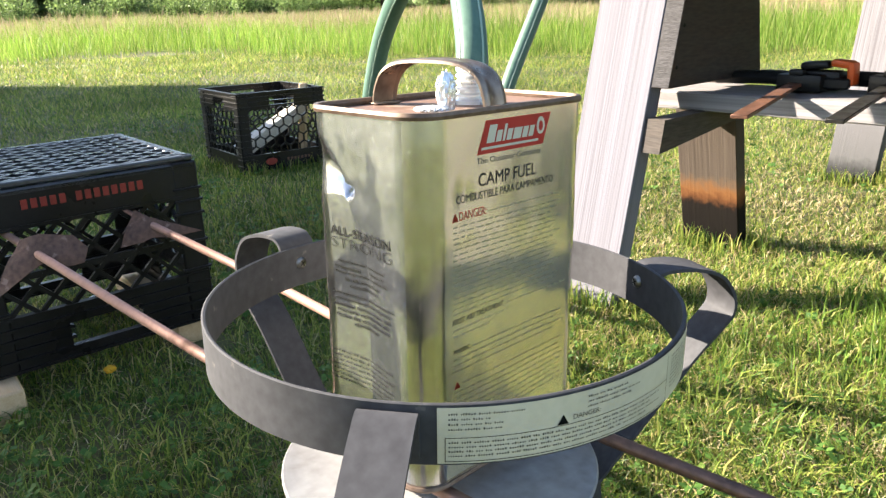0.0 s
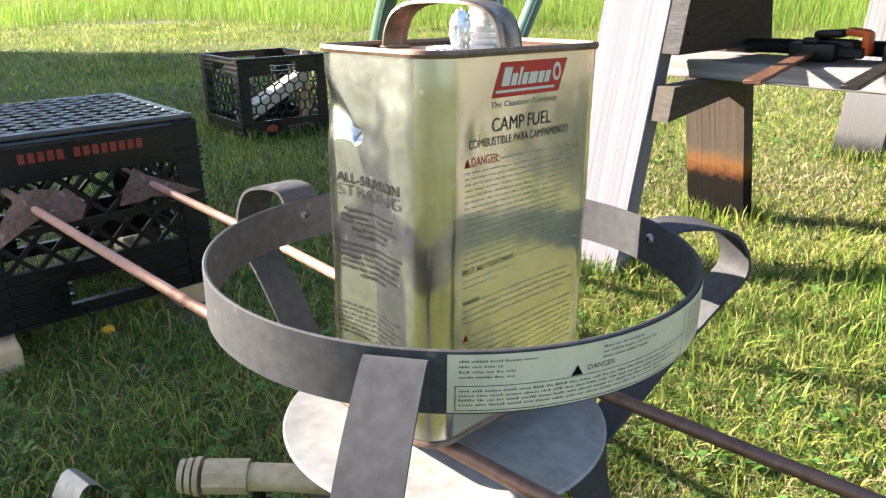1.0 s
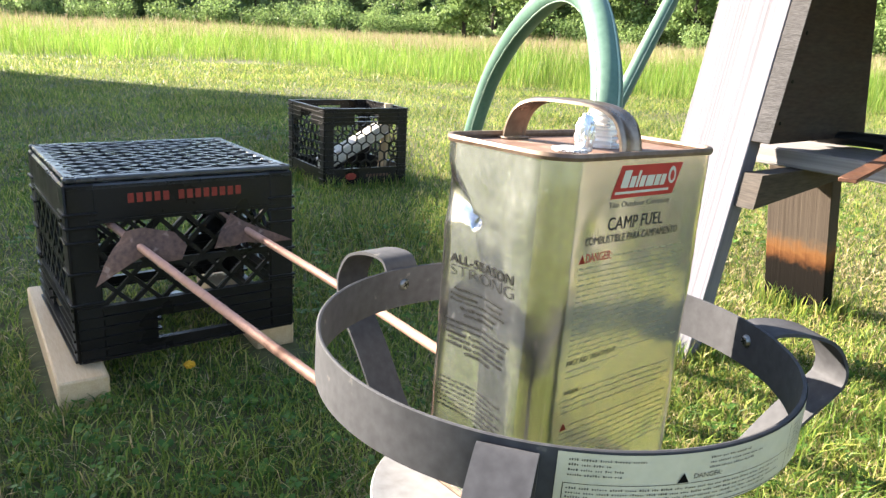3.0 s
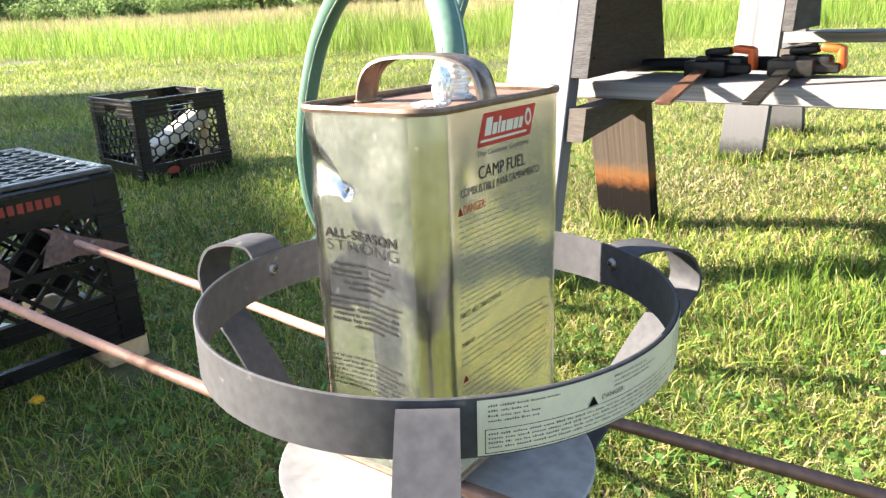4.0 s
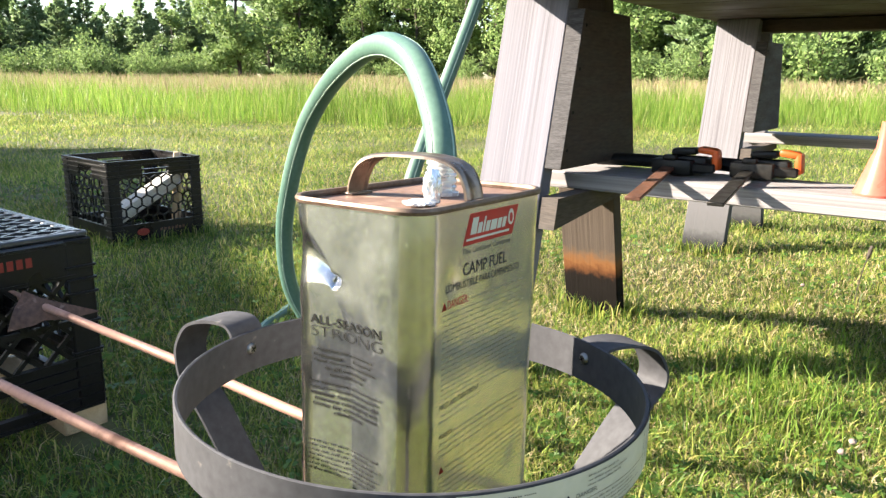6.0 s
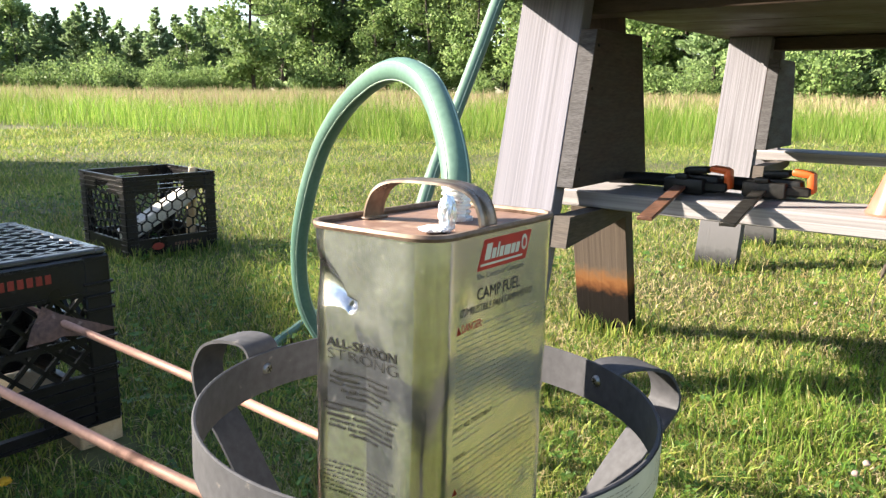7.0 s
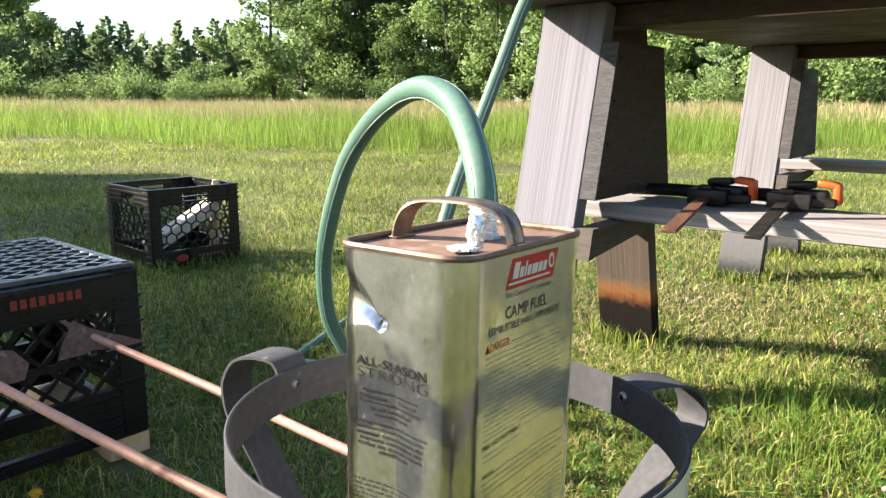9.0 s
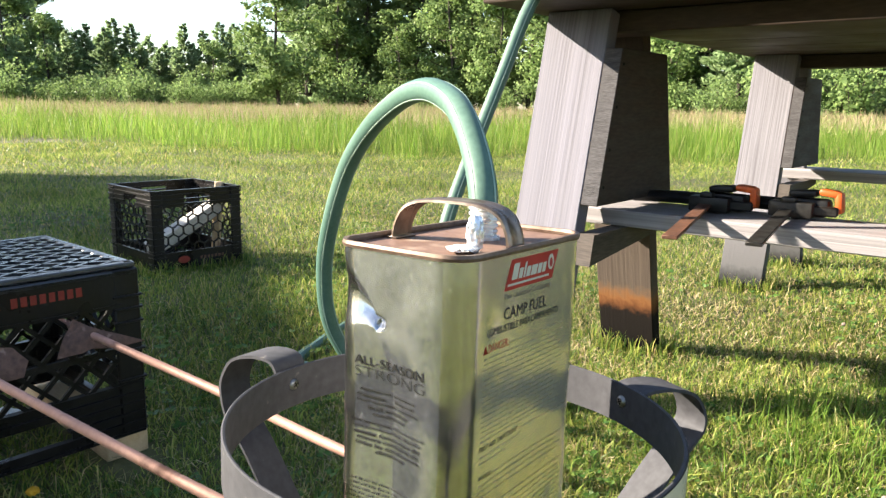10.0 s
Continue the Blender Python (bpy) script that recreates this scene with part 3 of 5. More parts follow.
def side(bm_text):
    for v in bm_text.verts:
        v.co.x = 0.0008 + dent(0, v.co.y, v.co.z, -1, 0) - 0.0007
    return bm_text


def fx(x0, x1, h):
    return FRONT @ Matrix.Translation((x0, h, 0))


Z = CH
logo = part("logo_panel", front(slab([(0.052, Z - 0.0295), (0.1195, Z - 0.0295), (0.128, Z - 0.0083), (0.0602, Z - 0.0083)], 0.0002, m=FRONT)), RED, can, "red slanted logo panel", smooth=False)
marks = bmesh.new()
x = 0.0605
for w, top_h in ((0.0075, -0.0115), (0.0052, -0.0155), (0.0026, -0.012), (0.0052, -0.0155), (0.0085, -0.0155), (0.0055, -0.0155), (0.0052, -0.0155)):
    slab([(x, Z - 0.0228), (x + w, Z - 0.0228), (x + w + 0.3 * (top_h + 0.0228), Z + top_h), (x + 0.3 * (top_h + 0.0228), Z + top_h)], 0.0002, marks, FRONT)
    x += w + 0.0013
slab([(0.0555, Z - 0.0268), (0.114, Z - 0.0268), (0.1145, Z - 0.0252), (0.056, Z - 0.0252)], 0.0002, marks, FRONT)
slab([(0.1165 + 0.0045 * math.cos(a * 0.3491), Z - 0.0165 + 0.006 * math.sin(a * 0.3491)) for a in range(18)], 0.0002, marks, FRONT)
part("logo_bar", front(marks, 0.0002), CREAM, logo, smooth=False)
part("lantern_mark", front(slab([(0.1165 + 0.0024 * math.cos(a * 0.5236), Z - 0.0168 + 0.0036 * math.sin(a * 0.5236)) for a in range(12)], 0.0002, m=FRONT), 0.0004), RED, logo, smooth=False)
part("slogan", front(letters("The Outdoor Company", 0.0665, fx(0.0515, 0, Z - 0.0368), 0.0052)), GREY_INK, can, smooth=False)
part("product_name", front(letters("CAMP FUEL", 0.0598, fx(0.0533, 0, Z - 0.0502), 0.0086)), INK, can, "bold black product lettering", smooth=False)
part("product_name_spanish", front(letters("COMBUSTIBLE PARA CAMPAMENTO", 0.1, fx(0.033, 0, Z - 0.0585), 0.0053)), INK, can, smooth=False)
part("danger_word", front(letters("DANGER:", 0.0255, fx(0.0355, 0, Z - 0.0695), 0.0058)), RED, can, "red danger lettering", smooth=False)
part("danger_triangle", front(slab([(0.0285, Z - 0.0695), (0.0345, Z - 0.0695), (0.0315, Z - 0.0638)], 0.0002, m=FRONT)), RED, can, smooth=False)
rows = [(0.063, 0.142, Z - 0.068)] + [(0.0295, 0.143 - 0.012 * ((i * 7) % 3) / 2, Z - 0.0735 - i * 0.0037) for i in range(17)]
part("fine_print", front(print_lines(rows, FRONT, 2, (0.003, 0.009), 0.0018, 0.0011)), PALE_INK, can, smooth=False)
part("first_aid_words", front(letters("FIRST AID TREATMENT", 0.052, fx(0.029, 0, Z - 0.1395), 0.0038)), INK, can, smooth=False)
rows = [(0.084, 0.152, Z - 0.1385), (0.0295, 0.085, Z - 0.144), (0.0295, 0.066, Z - 0.1485)]
part("fine_print", front(print_lines(rows, FRONT, 4, (0.003, 0.009), 0.0018, 0.0011)), PALE_INK, can, smooth=False)
part("warning_word", front(letters("WARNING:", 0.0165, fx(0.0295, 0, Z - 0.1605), 0.0034)), INK, can, smooth=False)
rows = [(0.0295 + (0.019 if i == 0 else 0), 0.15 - 0.01 * (i % 2), Z - 0.1605 - i * 0.0044) for i in range(4)]
part("fine_print", front(print_lines(rows, FRONT, 5, (0.003, 0.009), 0.0018, 0.0011)), PALE_INK, can, smooth=False)
part("warning_triangle", front(slab([(0.0295, Z - 0.186), (0.0355, Z - 0.186), (0.0325, Z - 0.181)], 0.0002, m=FRONT)), RED, can, smooth=False)
rows = [(0.038, 0.15, Z - 0.184)] + [(0.0295, 0.15, Z - 0.189 - i * 0.0042) for i in range(8)]
part("fine_print", front(print_lines(rows, FRONT, 6, (0.003, 0.009), 0.0018, 0.001)), PALE_INK, can, smooth=False)


def sx(y1, h):
    """Origin on the side panel: lettering starts at y1 and runs towards the front corner."""
    return SIDE @ Matrix.Translation((-y1, h, 0))


part("slogan_bold", side(letters("ALL-SEASON", 0.064, sx(0.0928, Z - 0.0875), 0.0066, thin=-0.008)), INK, can, smooth=False)
part("slogan_thin", side(letters("STRONG", 0.0645, sx(0.0922, Z - 0.0965), 0.0075, thin=0.022)), INK, can, smooth=False)
SIDE_TEXT = (("Appliances powered", 0.0885, 0.052, 0.1075), ("by            Liquid", 0.0905, 0.052, 0.1117), ("Fuel operate reliable", 0.0905, 0.057, 0.1159), ("in all weather", 0.081, 0.038, 0.1201), ("conditions", 0.077, 0.03, 0.1243),
             ("Los aparatos alimentados", 0.0955, 0.068, 0.1315), ("con combustible l\u00edquido", 0.0945, 0.064, 0.1357), ("                funcionan de", 0.0935, 0.062, 0.1399), ("manera confiable en", 0.0905, 0.057, 0.1441), ("todas las condiciones", 0.0925, 0.06, 0.1483), ("clim\u00e1ticas", 0.074, 0.027, 0.1525))
for block in (SIDE_TEXT[:5], SIDE_TEXT[5:]):
    lines = bmesh.new()
    for words, y1, wide, drop in block:
        shift = wide * 0.36 if words.startswith("  ") else 0.0
        join(lines, side(letters(words.strip(), wide - shift, sx(y1 - shift, Z - drop), 0.0029, thin=-0.02)))
    tagged(part("fine_print", lines, INK, can, smooth=False), kind="stuff")
for y1, wide, drop in ((0.0845, 0.0175, 0.1117), (0.0935, 0.0195, 0.1399)):
    part("name_bar", side(slab([(0, 0), (wide, 0), (wide, 0.0017), (0, 0.0017)], 0.0002, m=sx(y1, Z - drop))), INK, can, smooth=False)
rows = [(-0.096, -0.03 - 0.004 * (i % 2), Z - 0.176 - i * 0.0036) for i in range(7)]
part("fine_print", side(print_lines(rows, SIDE, 9, (0.003, 0.009), 0.0014, 0.0014)), INK, can, smooth=False)

# ---- the burner stand ----
RC, RR, RH = Vector((0.078, 0.0626, 0.3394)), 0.174, 0.036
RN = Vector((0.0265, -0.0103, 1)).normalized()
stand = new("burner_stand")
stand.matrix_basis = Matrix.Translation(RC) @ Vector((0, 0, 1)).rotation_difference(RN).to_matrix().to_4x4()
tagged(stand, "round grey steel burner stand with three looped strap legs", "burner stand")
prof = [(RR - 0.0028, 0), (RR - 0.0012, 0.0006), (RR, 0), (RR, -RH), (RR - 0.0012, -RH - 0.0006), (RR - 0.0028, -RH), (RR - 0.0028, 0)]
part("ring", lathe(prof, 128), STEEL, stand, "grey steel band ring")
DZ = -0.141
for a, lift, reach in ((86, 0.006, 0.075), (-33, -0.006, 0.086), (207.5, 0.0, 0.08)):
    turn = pose(0, 0, 0, 0, 0, a)
    if a > 180:  # this leg slopes straight outward before it turns under
        stations = [(RR + 0.0015, 0, -0.03), (RR + 0.0015, 0, -0.014), (RR + 0.004, 0, -0.004), (RR + 0.02, 0, -0.012), (RR + 0.045, 0, -0.03), (RR + 0.065, 0, -0.05), (RR + 0.077, 0, -0.067), (RR + 0.081, 0, -0.085), (RR + 0.07, 0, -0.108), (0.21, 0, -0.136), (0.17, 0, -0.166), (0.126, 0, -0.2)]
    else:
        stations = [(RR + 0.0015, 0, -0.03), (RR + 0.0015, 0, -0.016 + lift), (RR + 0.004, 0, -0.004 + lift), (RR + 0.014, 0, 0.002 + lift), (RR + reach * 0.5, 0, 0.0005 + lift), (RR + reach * 0.8, 0, -0.008 + lift), (RR + reach * 0.97, 0, -0.026 + lift), (RR + reach, 0, -0.042 + lift), (RR + reach * 0.9, 0, -0.06), (RR + reach * 0.55, 0, -0.09), (0.178, 0, -0.14), (0.15, 0, -0.172), (0.126, 0, -0.2)]
    line = [turn @ p for p in glide(stations, 6)]
    w, h = (0.0168 if a > 180 else 0.018), 0.0014
    leg = part("leg", sweep(line, [(-w, -h), (w, -h), (w, h), (-w, h)], up=Vector((0, 0, 1))), STEEL, stand, "bent grey steel strap leg", smooth=True)
    part("foot", sweep([turn @ p for p in glide([(0.129, 0, -0.196), (0.137, 0, -0.25), (0.165, 0, -0.3395)], 6)], [(-w, -h), (w, -h), (w, h), (-w, h)], up=turn @ Vector((0, 1, 0))), STEEL, leg)
    for z in (-0.011,):
        b = lathe([(0.0, 0.0032), (0.0035, 0.0028), (0.0052, 0.001), (0.0054, 0.0), (0.0, 0.0)], 14)
        bmesh.ops.transform(b, matrix=turn @ pose(RR - 0.0028, 0, z - 0.004, 0, -90, 0), verts=b.verts)
        screw = part("screw", b, SCREW, stand, "dull steel screw head")
        for s in (0, 90):
            part("slot", box((0.0058, 0.0009, 0.0006), (0, 0, 0), 0, bm=None), INK, screw, smooth=False).matrix_basis = turn @ pose(RR - 0.0028 - 0.0032, 0, z - 0.004, 0, -90, 0) @ pose(0, 0, 0, 0, 0, s + 30)
    b = lathe([(0.0, 0.003), (0.004, 0.0025), (0.0052, 0.0), (0.0, 0.0)], 12)
    bmesh.ops.transform(b, matrix=turn @ pose(RR + reach * 0.5, 0, -0.0945, 0, 140, 0), verts=b.verts)
    part("screw", b, DARK_BAR, stand)
part("burner_plate", lathe([(0, 0.0015), (0.05, 0.0025), (0.11, 0.0016), (0.1235, 0.0018), (0.125, 0.0), (0.1235, -0.0022), (0.1, -0.003), (0, -0.003)], 72, at=(-0.004, 0.0015, DZ)), PLATE, stand, "stained bare steel burner plate")
part("burner_drum", lathe([(0.098, -0.004), (0.1, -0.03), (0.092, -0.055), (0.06, -0.07), (0, -0.07)], 48, at=(-0.004, 0.0015, DZ)), DARK_BAR, stand)
b = lathe([(0, 0.006), (0.005, 0.005), (0.0055, 0.0), (0, 0)], 8, at=(0.102, -0.045, DZ + 0.001))
part("bolt", b, SCREW, stand)


def curved(a0, a1, z0, z1, r, steps=24):
    bm = bmesh.new()
    low = [bm.verts.new((r * math.cos(radians(a0 + (a1 - a0) * k / steps)), r * math.sin(radians(a0 + (a1 - a0) * k / steps)), z0)) for k in range(steps + 1)]
    high = [bm.verts.new((v.co.x, v.co.y, z1)) for v in low]
    for k in range(steps):
        bm.faces.new((low[k], low[k + 1], high[k + 1], high[k]))
    return bm


def round_ring(bm, r):
    """Bend flat print (x: metres along the band, y: height) round the ring."""
    for v in bm.verts:
        a = v.co.x / RR
        v.co = Vector((r * math.cos(a), r * math.sin(a), v.co.y))
    return bm


A0, A1 = 216.0, 291.0
tagline = curved(A0, A1, -RH + 0.0012, -0.0012, RR + 0.0007, 40)
sticker = part("warning_sticker", tagline, STICKER, stand, "pale warning sticker with fine print")
S0 = radians(A0) * RR
ident = Matrix()
rows = [(S0 + 0.006, S0 + 0.05, -0.0055), (S0 + 0.006, S0 + 0.028, -0.0085), (S0 + 0.006, S0 + 0.036, -0.0115), (S0 + 0.006, S0 + 0.034, -0.0145)]
rows += [(S0 + 0.086, S0 + 0.116, -0.0055), (S0 + 0.086, S0 + 0.126, -0.0085), (S0 + 0.086, S0 + 0.12, -0.0115)]
rows += [(S0 + 0.006, S0 + 0.15 - 0.012 * (i % 2), -0.0224 - i * 0.0027) for i in range(4)]
rows += [(S0 + 0.166, S0 + 0.203, -0.006 - i * 0.0026) for i in range(9)]
part("fine_print", round_ring(print_lines(rows, ident, 11, (0.003, 0.008), 0.0012, 0.0011), RR + 0.0012), GREY_INK, sticker, smooth=False)
part("danger_word", round_ring(letters("DANGER:", 0.0185, Matrix.Translation((S0 + 0.0765, -0.0166, 0)), 0.003), RR + 0.0012), GREY_INK, sticker, smooth=False)
part("danger_triangle", round_ring(slab([(S0 + 0.0665, -0.0185), (S0 + 0.0735, -0.0185), (S0 + 0.07, -0.0125)], 0.0001), RR + 0.0012), INK, sticker, smooth=False)
frame_line = bmesh.new()
for x0, x1, y0, y1 in ((0.004, 0.16, -0.0192, -0.0189), (0.004, 0.16, -0.0335, -0.0331), (0.004, 0.0044, -0.0335, -0.0189), (0.16, 0.1604, -0.0335, -0.003)):
    n = max(1, int((x1 - x0) / 0.005))
    for k in range(n):
        q = [frame_line.verts.new((S0 + x0 + (x1 - x0) * (k + d) / n, y, 0)) for d, y in ((0, y0), (1, y0), (1, y1), (0, y1))]
        frame_line.faces.new(q)
part("sticker_frame", round_ring(frame_line, RR + 0.0012), INK, sticker, smooth=False)

# gas inlet casting beside the burner
inlet = thing("gas_inlet", "dull cast metal burner inlet tube with threaded fitting", "burner inlet", (0, 0, 0))
part("tube", tube(glide([(0.03, 0.09, 0.142), (-0.012, 0.148, 0.15), (-0.04, 0.185, 0.152)], 6), 0.011, 16), ALU, inlet)
fit_line = [Vector((-0.036, 0.18, 0.152)), Vector((-0.058, 0.206, 0.154))]
part("fitting", sweep(fit_line, circle(0.0138, 8)), ALU, inlet)
for i in range(3):
    d = (fit_line[1] - fit_line[0]).normalized()
    p = fit_line[1] + d * (0.003 + 0.006 * i)
    part("collar", sweep([p, p + d * 0.004], circle(0.015 - 0.001 * i, 20)), ALU, inlet)
part("stem", tube([(-0.03, 0.176, 0.15), (-0.02, 0.2, 0.06), (-0.018, 0.2, -0.012)], 0.006, 10), DARK_BAR, inlet)

# ---- copper pipes with leaf-shaped sheets ----
def copper(outer, inner, leaf_at, leaf_outline, label):
    p = thing("copper_pipe", label, "copper pipe", group="copper pipes")
    part("pipe", tube(glide(inner, 6), 0.0055, 16), COPPER, p)
    part("burnt_end", tube(glide(outer, 6), 0.00545, 16), BURNT_COPPER, p, "heat-darkened pipe end")
    bm = slab([((x - leaf_at[3]) * 0.00085, (leaf_at[4] - y) * 0.00105) for x, y in leaf_outline], 0.0012)
    bmesh.ops.triangulate(bm, faces=bm.faces[:])
    bmesh.ops.subdivide_edges(bm, edges=bm.edges[:], cuts=3, use_grid_fill=True)
    for v in bm.verts:
        v.co.z += 0.006 * noise.noise(Vector((v.co.x * 30, v.co.y * 30, 1.0))) - 3.0 * v.co.x ** 2
    right, up = Vector((0.68, -0.73, 0)), Vector((0.42, 0.4, 0.81)).normalized()
    out = right.cross(up).normalized()
    m = Matrix((right, out.cross(right), out)).transposed().to_4x4()
    part("leaf", bm, COPPER_LEAF, p, "dull brown leaf-shaped copper sheet", smooth=True).matrix_basis = Matrix.Translation(leaf_at[:3]) @ m
    return p


copper([(0.006, -0.24, 0.206), (0.012, -0.05, 0.2141), (0.0175, 0.05, 0.2183), (0.021, 0.1, 0.2204)],
       [(0.021, 0.098, 0.2203), (0.035, 0.31, 0.2292), (0.076, 0.73, 0.247), (0.115, 1.12, 0.264)],
       (0.076, 0.735, 0.249, 240, 440), [(180, 497), (186, 468), (208, 420), (240, 414), (288, 416), (310, 432), (306, 452), (285, 458), (250, 452), (228, 466)], "long copper pipe running from the crate under the can")
copper([(0.139, -0.42, 0.195), (0.146, -0.205, 0.204), (0.152, -0.04, 0.21), (0.16, 0.05, 0.2137), (0.166, 0.12, 0.2166)],
       [(0.166, 0.118, 0.2165), (0.176, 0.245, 0.2217), (0.213, 0.472, 0.231), (0.262, 0.83, 0.2455), (0.3, 1.1, 0.256)],
       (0.25, 0.745, 0.245, 440, 425), [(385, 457), (392, 430), (404, 400), (432, 414), (470, 424), (521, 434), (472, 446), (440, 446), (425, 452)], "long copper pipe running from the crate past the can")

# ---- milk crates ----
def bars(bm, quads, thick, m):
    for outline in quads:
        slab(outline, thick, bm, m)
    return bm


def bar_parts(name, quads, thick, m, parent, material=None):
    for outline in quads:
        part(name, slab(outline, thick, m=m), material or PLASTIC, parent, smooth=False)


def bar2(p, q, w):
    d = (Vector(q) - Vector(p)).normalized()
    s = Vector((-d.y, d.x)) * w / 2
    p, q = Vector(p), Vector(q)
    return [tuple(p - s), tuple(q - s), tuple(q + s), tuple(p + s)]


def clip_bar(x0, y0, dx, dy, lo, hi):
    """The piece of a line inside the window lo-hi, or None."""
    t0, t1 = -9.0, 9.0
    for o, d, a, b in ((x0, dx, lo[0], hi[0]), (y0, dy, lo[1], hi[1])):
        if abs(d) < 1e-9:
            if not a < o < b:
                return None
            continue
        u, v = (a - o) / d, (b - o) / d
        t0, t1 = max(t0, min(u, v)), min(t1, max(u, v))
    return ((x0 + dx * t0, y0 + dy * t0), (x0 + dx * t1, y0 + dy * t1)) if t1 - t0 > 0.004 else None


def lattice(lo, hi, pitch, w, slope=1.0):
    out = []
    for sgn in (1, -1):
        span = (hi[0] - lo[0]) + (hi[1] - lo[1])
        k = int(2 * span / pitch) + 2
        for i in range(-k, k):
            seg = clip_bar(lo[0] + i * pitch, lo[1], 1 / math.sqrt(1 + slope * slope), sgn * slope / math.sqrt(1 + slope * slope), lo, hi)
            if seg:
                out.append(bar2(*seg, w))
    return out


def hex_net(lo, hi, a, w):
    out, h = [], a * math.sqrt(3) / 2
    rows = int((hi[1] - lo[1]) / (1.5 * a)) + 2
    for j in range(rows + 1):
        for i in range(int((hi[0] - lo[0]) / (2 * h)) + 2):
            cx, cy = lo[0] + 2 * h * i + (h if j % 2 else 0), lo[1] + 1.5 * a * j
            for ang in (90, 210, 330):
                p = (cx, cy)
                q = (cx + a * math.cos(radians(ang)), cy + a * math.sin(radians(ang)))
                seg = clip_bar(*p, (q[0] - p[0]) / a, (q[1] - p[1]) / a, lo, hi)
                if seg:
                    t = [max(0, min(a, (Vector(s) - Vector(p)).length * (1 if (Vector(s) - Vector(p)).dot(Vector(q) - Vector(p)) > 0 else -1))) for s in seg]
                    if t[1] - t[0] > 0.003:
                        d = (Vector(q) - Vector(p)).normalized()
                        out.append(bar2(Vector(p) + d * t[0], Vector(p) + d * t[1], w))
    return out


S, HC = 0.338, 0.288


def wall_frame(k, S=S):
    """Matrix laying (along, height, out) onto side k of a crate centred on its axis."""
    return pose(0, 0, 0, 0, 0, 90 * k) @ Matrix(((1, 0, 0, 0), (0, 0, -1, -S / 2), (0, 1, 0, 0), (0, 0, 0, 1)))


def crate_upside_down(HC=0.288, S=0.348):
    c = thing("milk_crate", "black plastic milk crate upside down on two wood blocks", "milk crate", (0.231, 0.9935, 0.042), -11.6, group="milk crates")
    h = S / 2
    for k in range(4):
        m = wall_frame(k, S)
        post = bmesh.new()
        box((0.042, 0.008, HC - 0.012), (-h + 0.021, -h + 0.004, HC / 2 - 0.006), 0.003, bm=post)
        box((0.008, 0.042, HC - 0.012), (-h + 0.004, -h + 0.021, HC / 2 - 0.006), 0.003, bm=post)
        for z in (0.232, 0.212, 0.19, 0.143, 0.095):
            box((0.046, 0.013, 0.004), (-h + 0.021, -h + 0.003, z), 0.001, bm=post)
            box((0.013, 0.046, 0.004), (-h + 0.003, -h + 0.021, z), 0.001, bm=post)
        part("corner_post", post, PLASTIC, c).matrix_basis = pose(0, 0, 0, 0, 0, 90 * k)
        band = bmesh.new()
        slab([(-h + 0.04, 0.22), (h - 0.04, 0.22), (h - 0.04, 0.272), (-h + 0.04, 0.272)], 0.005, band, m @ Matrix.Translation((0, 0, -0.005)))
        slab([(-h + 0.03, 0.2165), (h - 0.03, 0.2165), (h - 0.03, 0.2215), (-h + 0.03, 0.2215)], 0.012, band, m @ Matrix.Translation((0, 0, -0.01)))
        part("panel", band, PLASTIC, c)
        bar_parts("lattice_bar", lattice((-h + 0.04, 0.085), (h - 0.04, 0.218), 0.044, 0.0065), 0.006, m @ Matrix.Translation((0, 0, -0.007)), c)
        part("middle_bar", slab([(-h + 0.04, 0.14), (h - 0.04, 0.14), (h - 0.04, 0.15), (-h + 0.04, 0.15)], 0.007, m=m @ Matrix.Translation((0, 0, -0.0085))), PLASTIC, c)
        low = bmesh.new()
        for i in range(6):
            z = 0.002 + i * 0.0165
            if z > 0.02 and z < 0.06:
                for x0, x1 in ((-h + 0.005, -0.05), (0.05, h - 0.005)):
                    slab([(x0, z), (x1, z), (x1, z + 0.004), (x0, z + 0.004)], 0.012, low, m @ Matrix.Translation((0, 0, -0.009)))
            else:
                slab([(-h + 0.005, z), (h - 0.005, z), (h - 0.005, z + 0.004), (-h + 0.005, z + 0.004)], 0.012, low, m @ Matrix.Translation((0, 0, -0.009)))
        for x0, x1, z0, z1 in ((-h + 0.03, -0.055, 0.003, 0.087), (0.055, h - 0.03, 0.003, 0.087), (-0.056, 0.056, 0.003, 0.022), (-0.056, 0.056, 0.058, 0.087)):
            slab([(x0, z0), (x1, z0), (x1, z1), (x0, z1)], 0.004, low, m @ Matrix.Translation((0, 0, -0.007)))
        part("rim_panel", low, PLASTIC, c)
    top = bmesh.new()
    q = h - 0.012
    for sx_, sy_, px, py in ((2 * q + 0.02, 0.016, 0, -q), (2 * q + 0.02, 0.016, 0, q), (0.016, 2 * q + 0.02, -q, 0), (0.016, 2 * q + 0.02, q, 0)):
        box((sx_, sy_, 0.008), (px, py, HC - 0.007), 0.002, bm=top)
    for sx_, sy_, px, py in ((S, 0.02, 0, -h + 0.01), (S, 0.02, 0, h - 0.01), (0.02, S, -h + 0.01, 0), (0.02, S, h - 0.01, 0)):
        box((sx_, sy_, 0.012), (px, py, HC - 0.019), 0.004, bm=top)
    # frame and grid get the paler plastic: light on the top, put into colour
    part("top_frame", top, LIT_PLASTIC, c, "grey-black top frame, lightened as if sunlit")
    bar_parts("grid_bar", lattice((-q, -q), (q, q), 0.056, 0.0055, 0.62), 0.007, Matrix.Translation((0, 0, HC - 0.0095)), c, LIT_PLASTIC)
    # red lettering, upside down, as plain strokes
    words = bmesh.new()
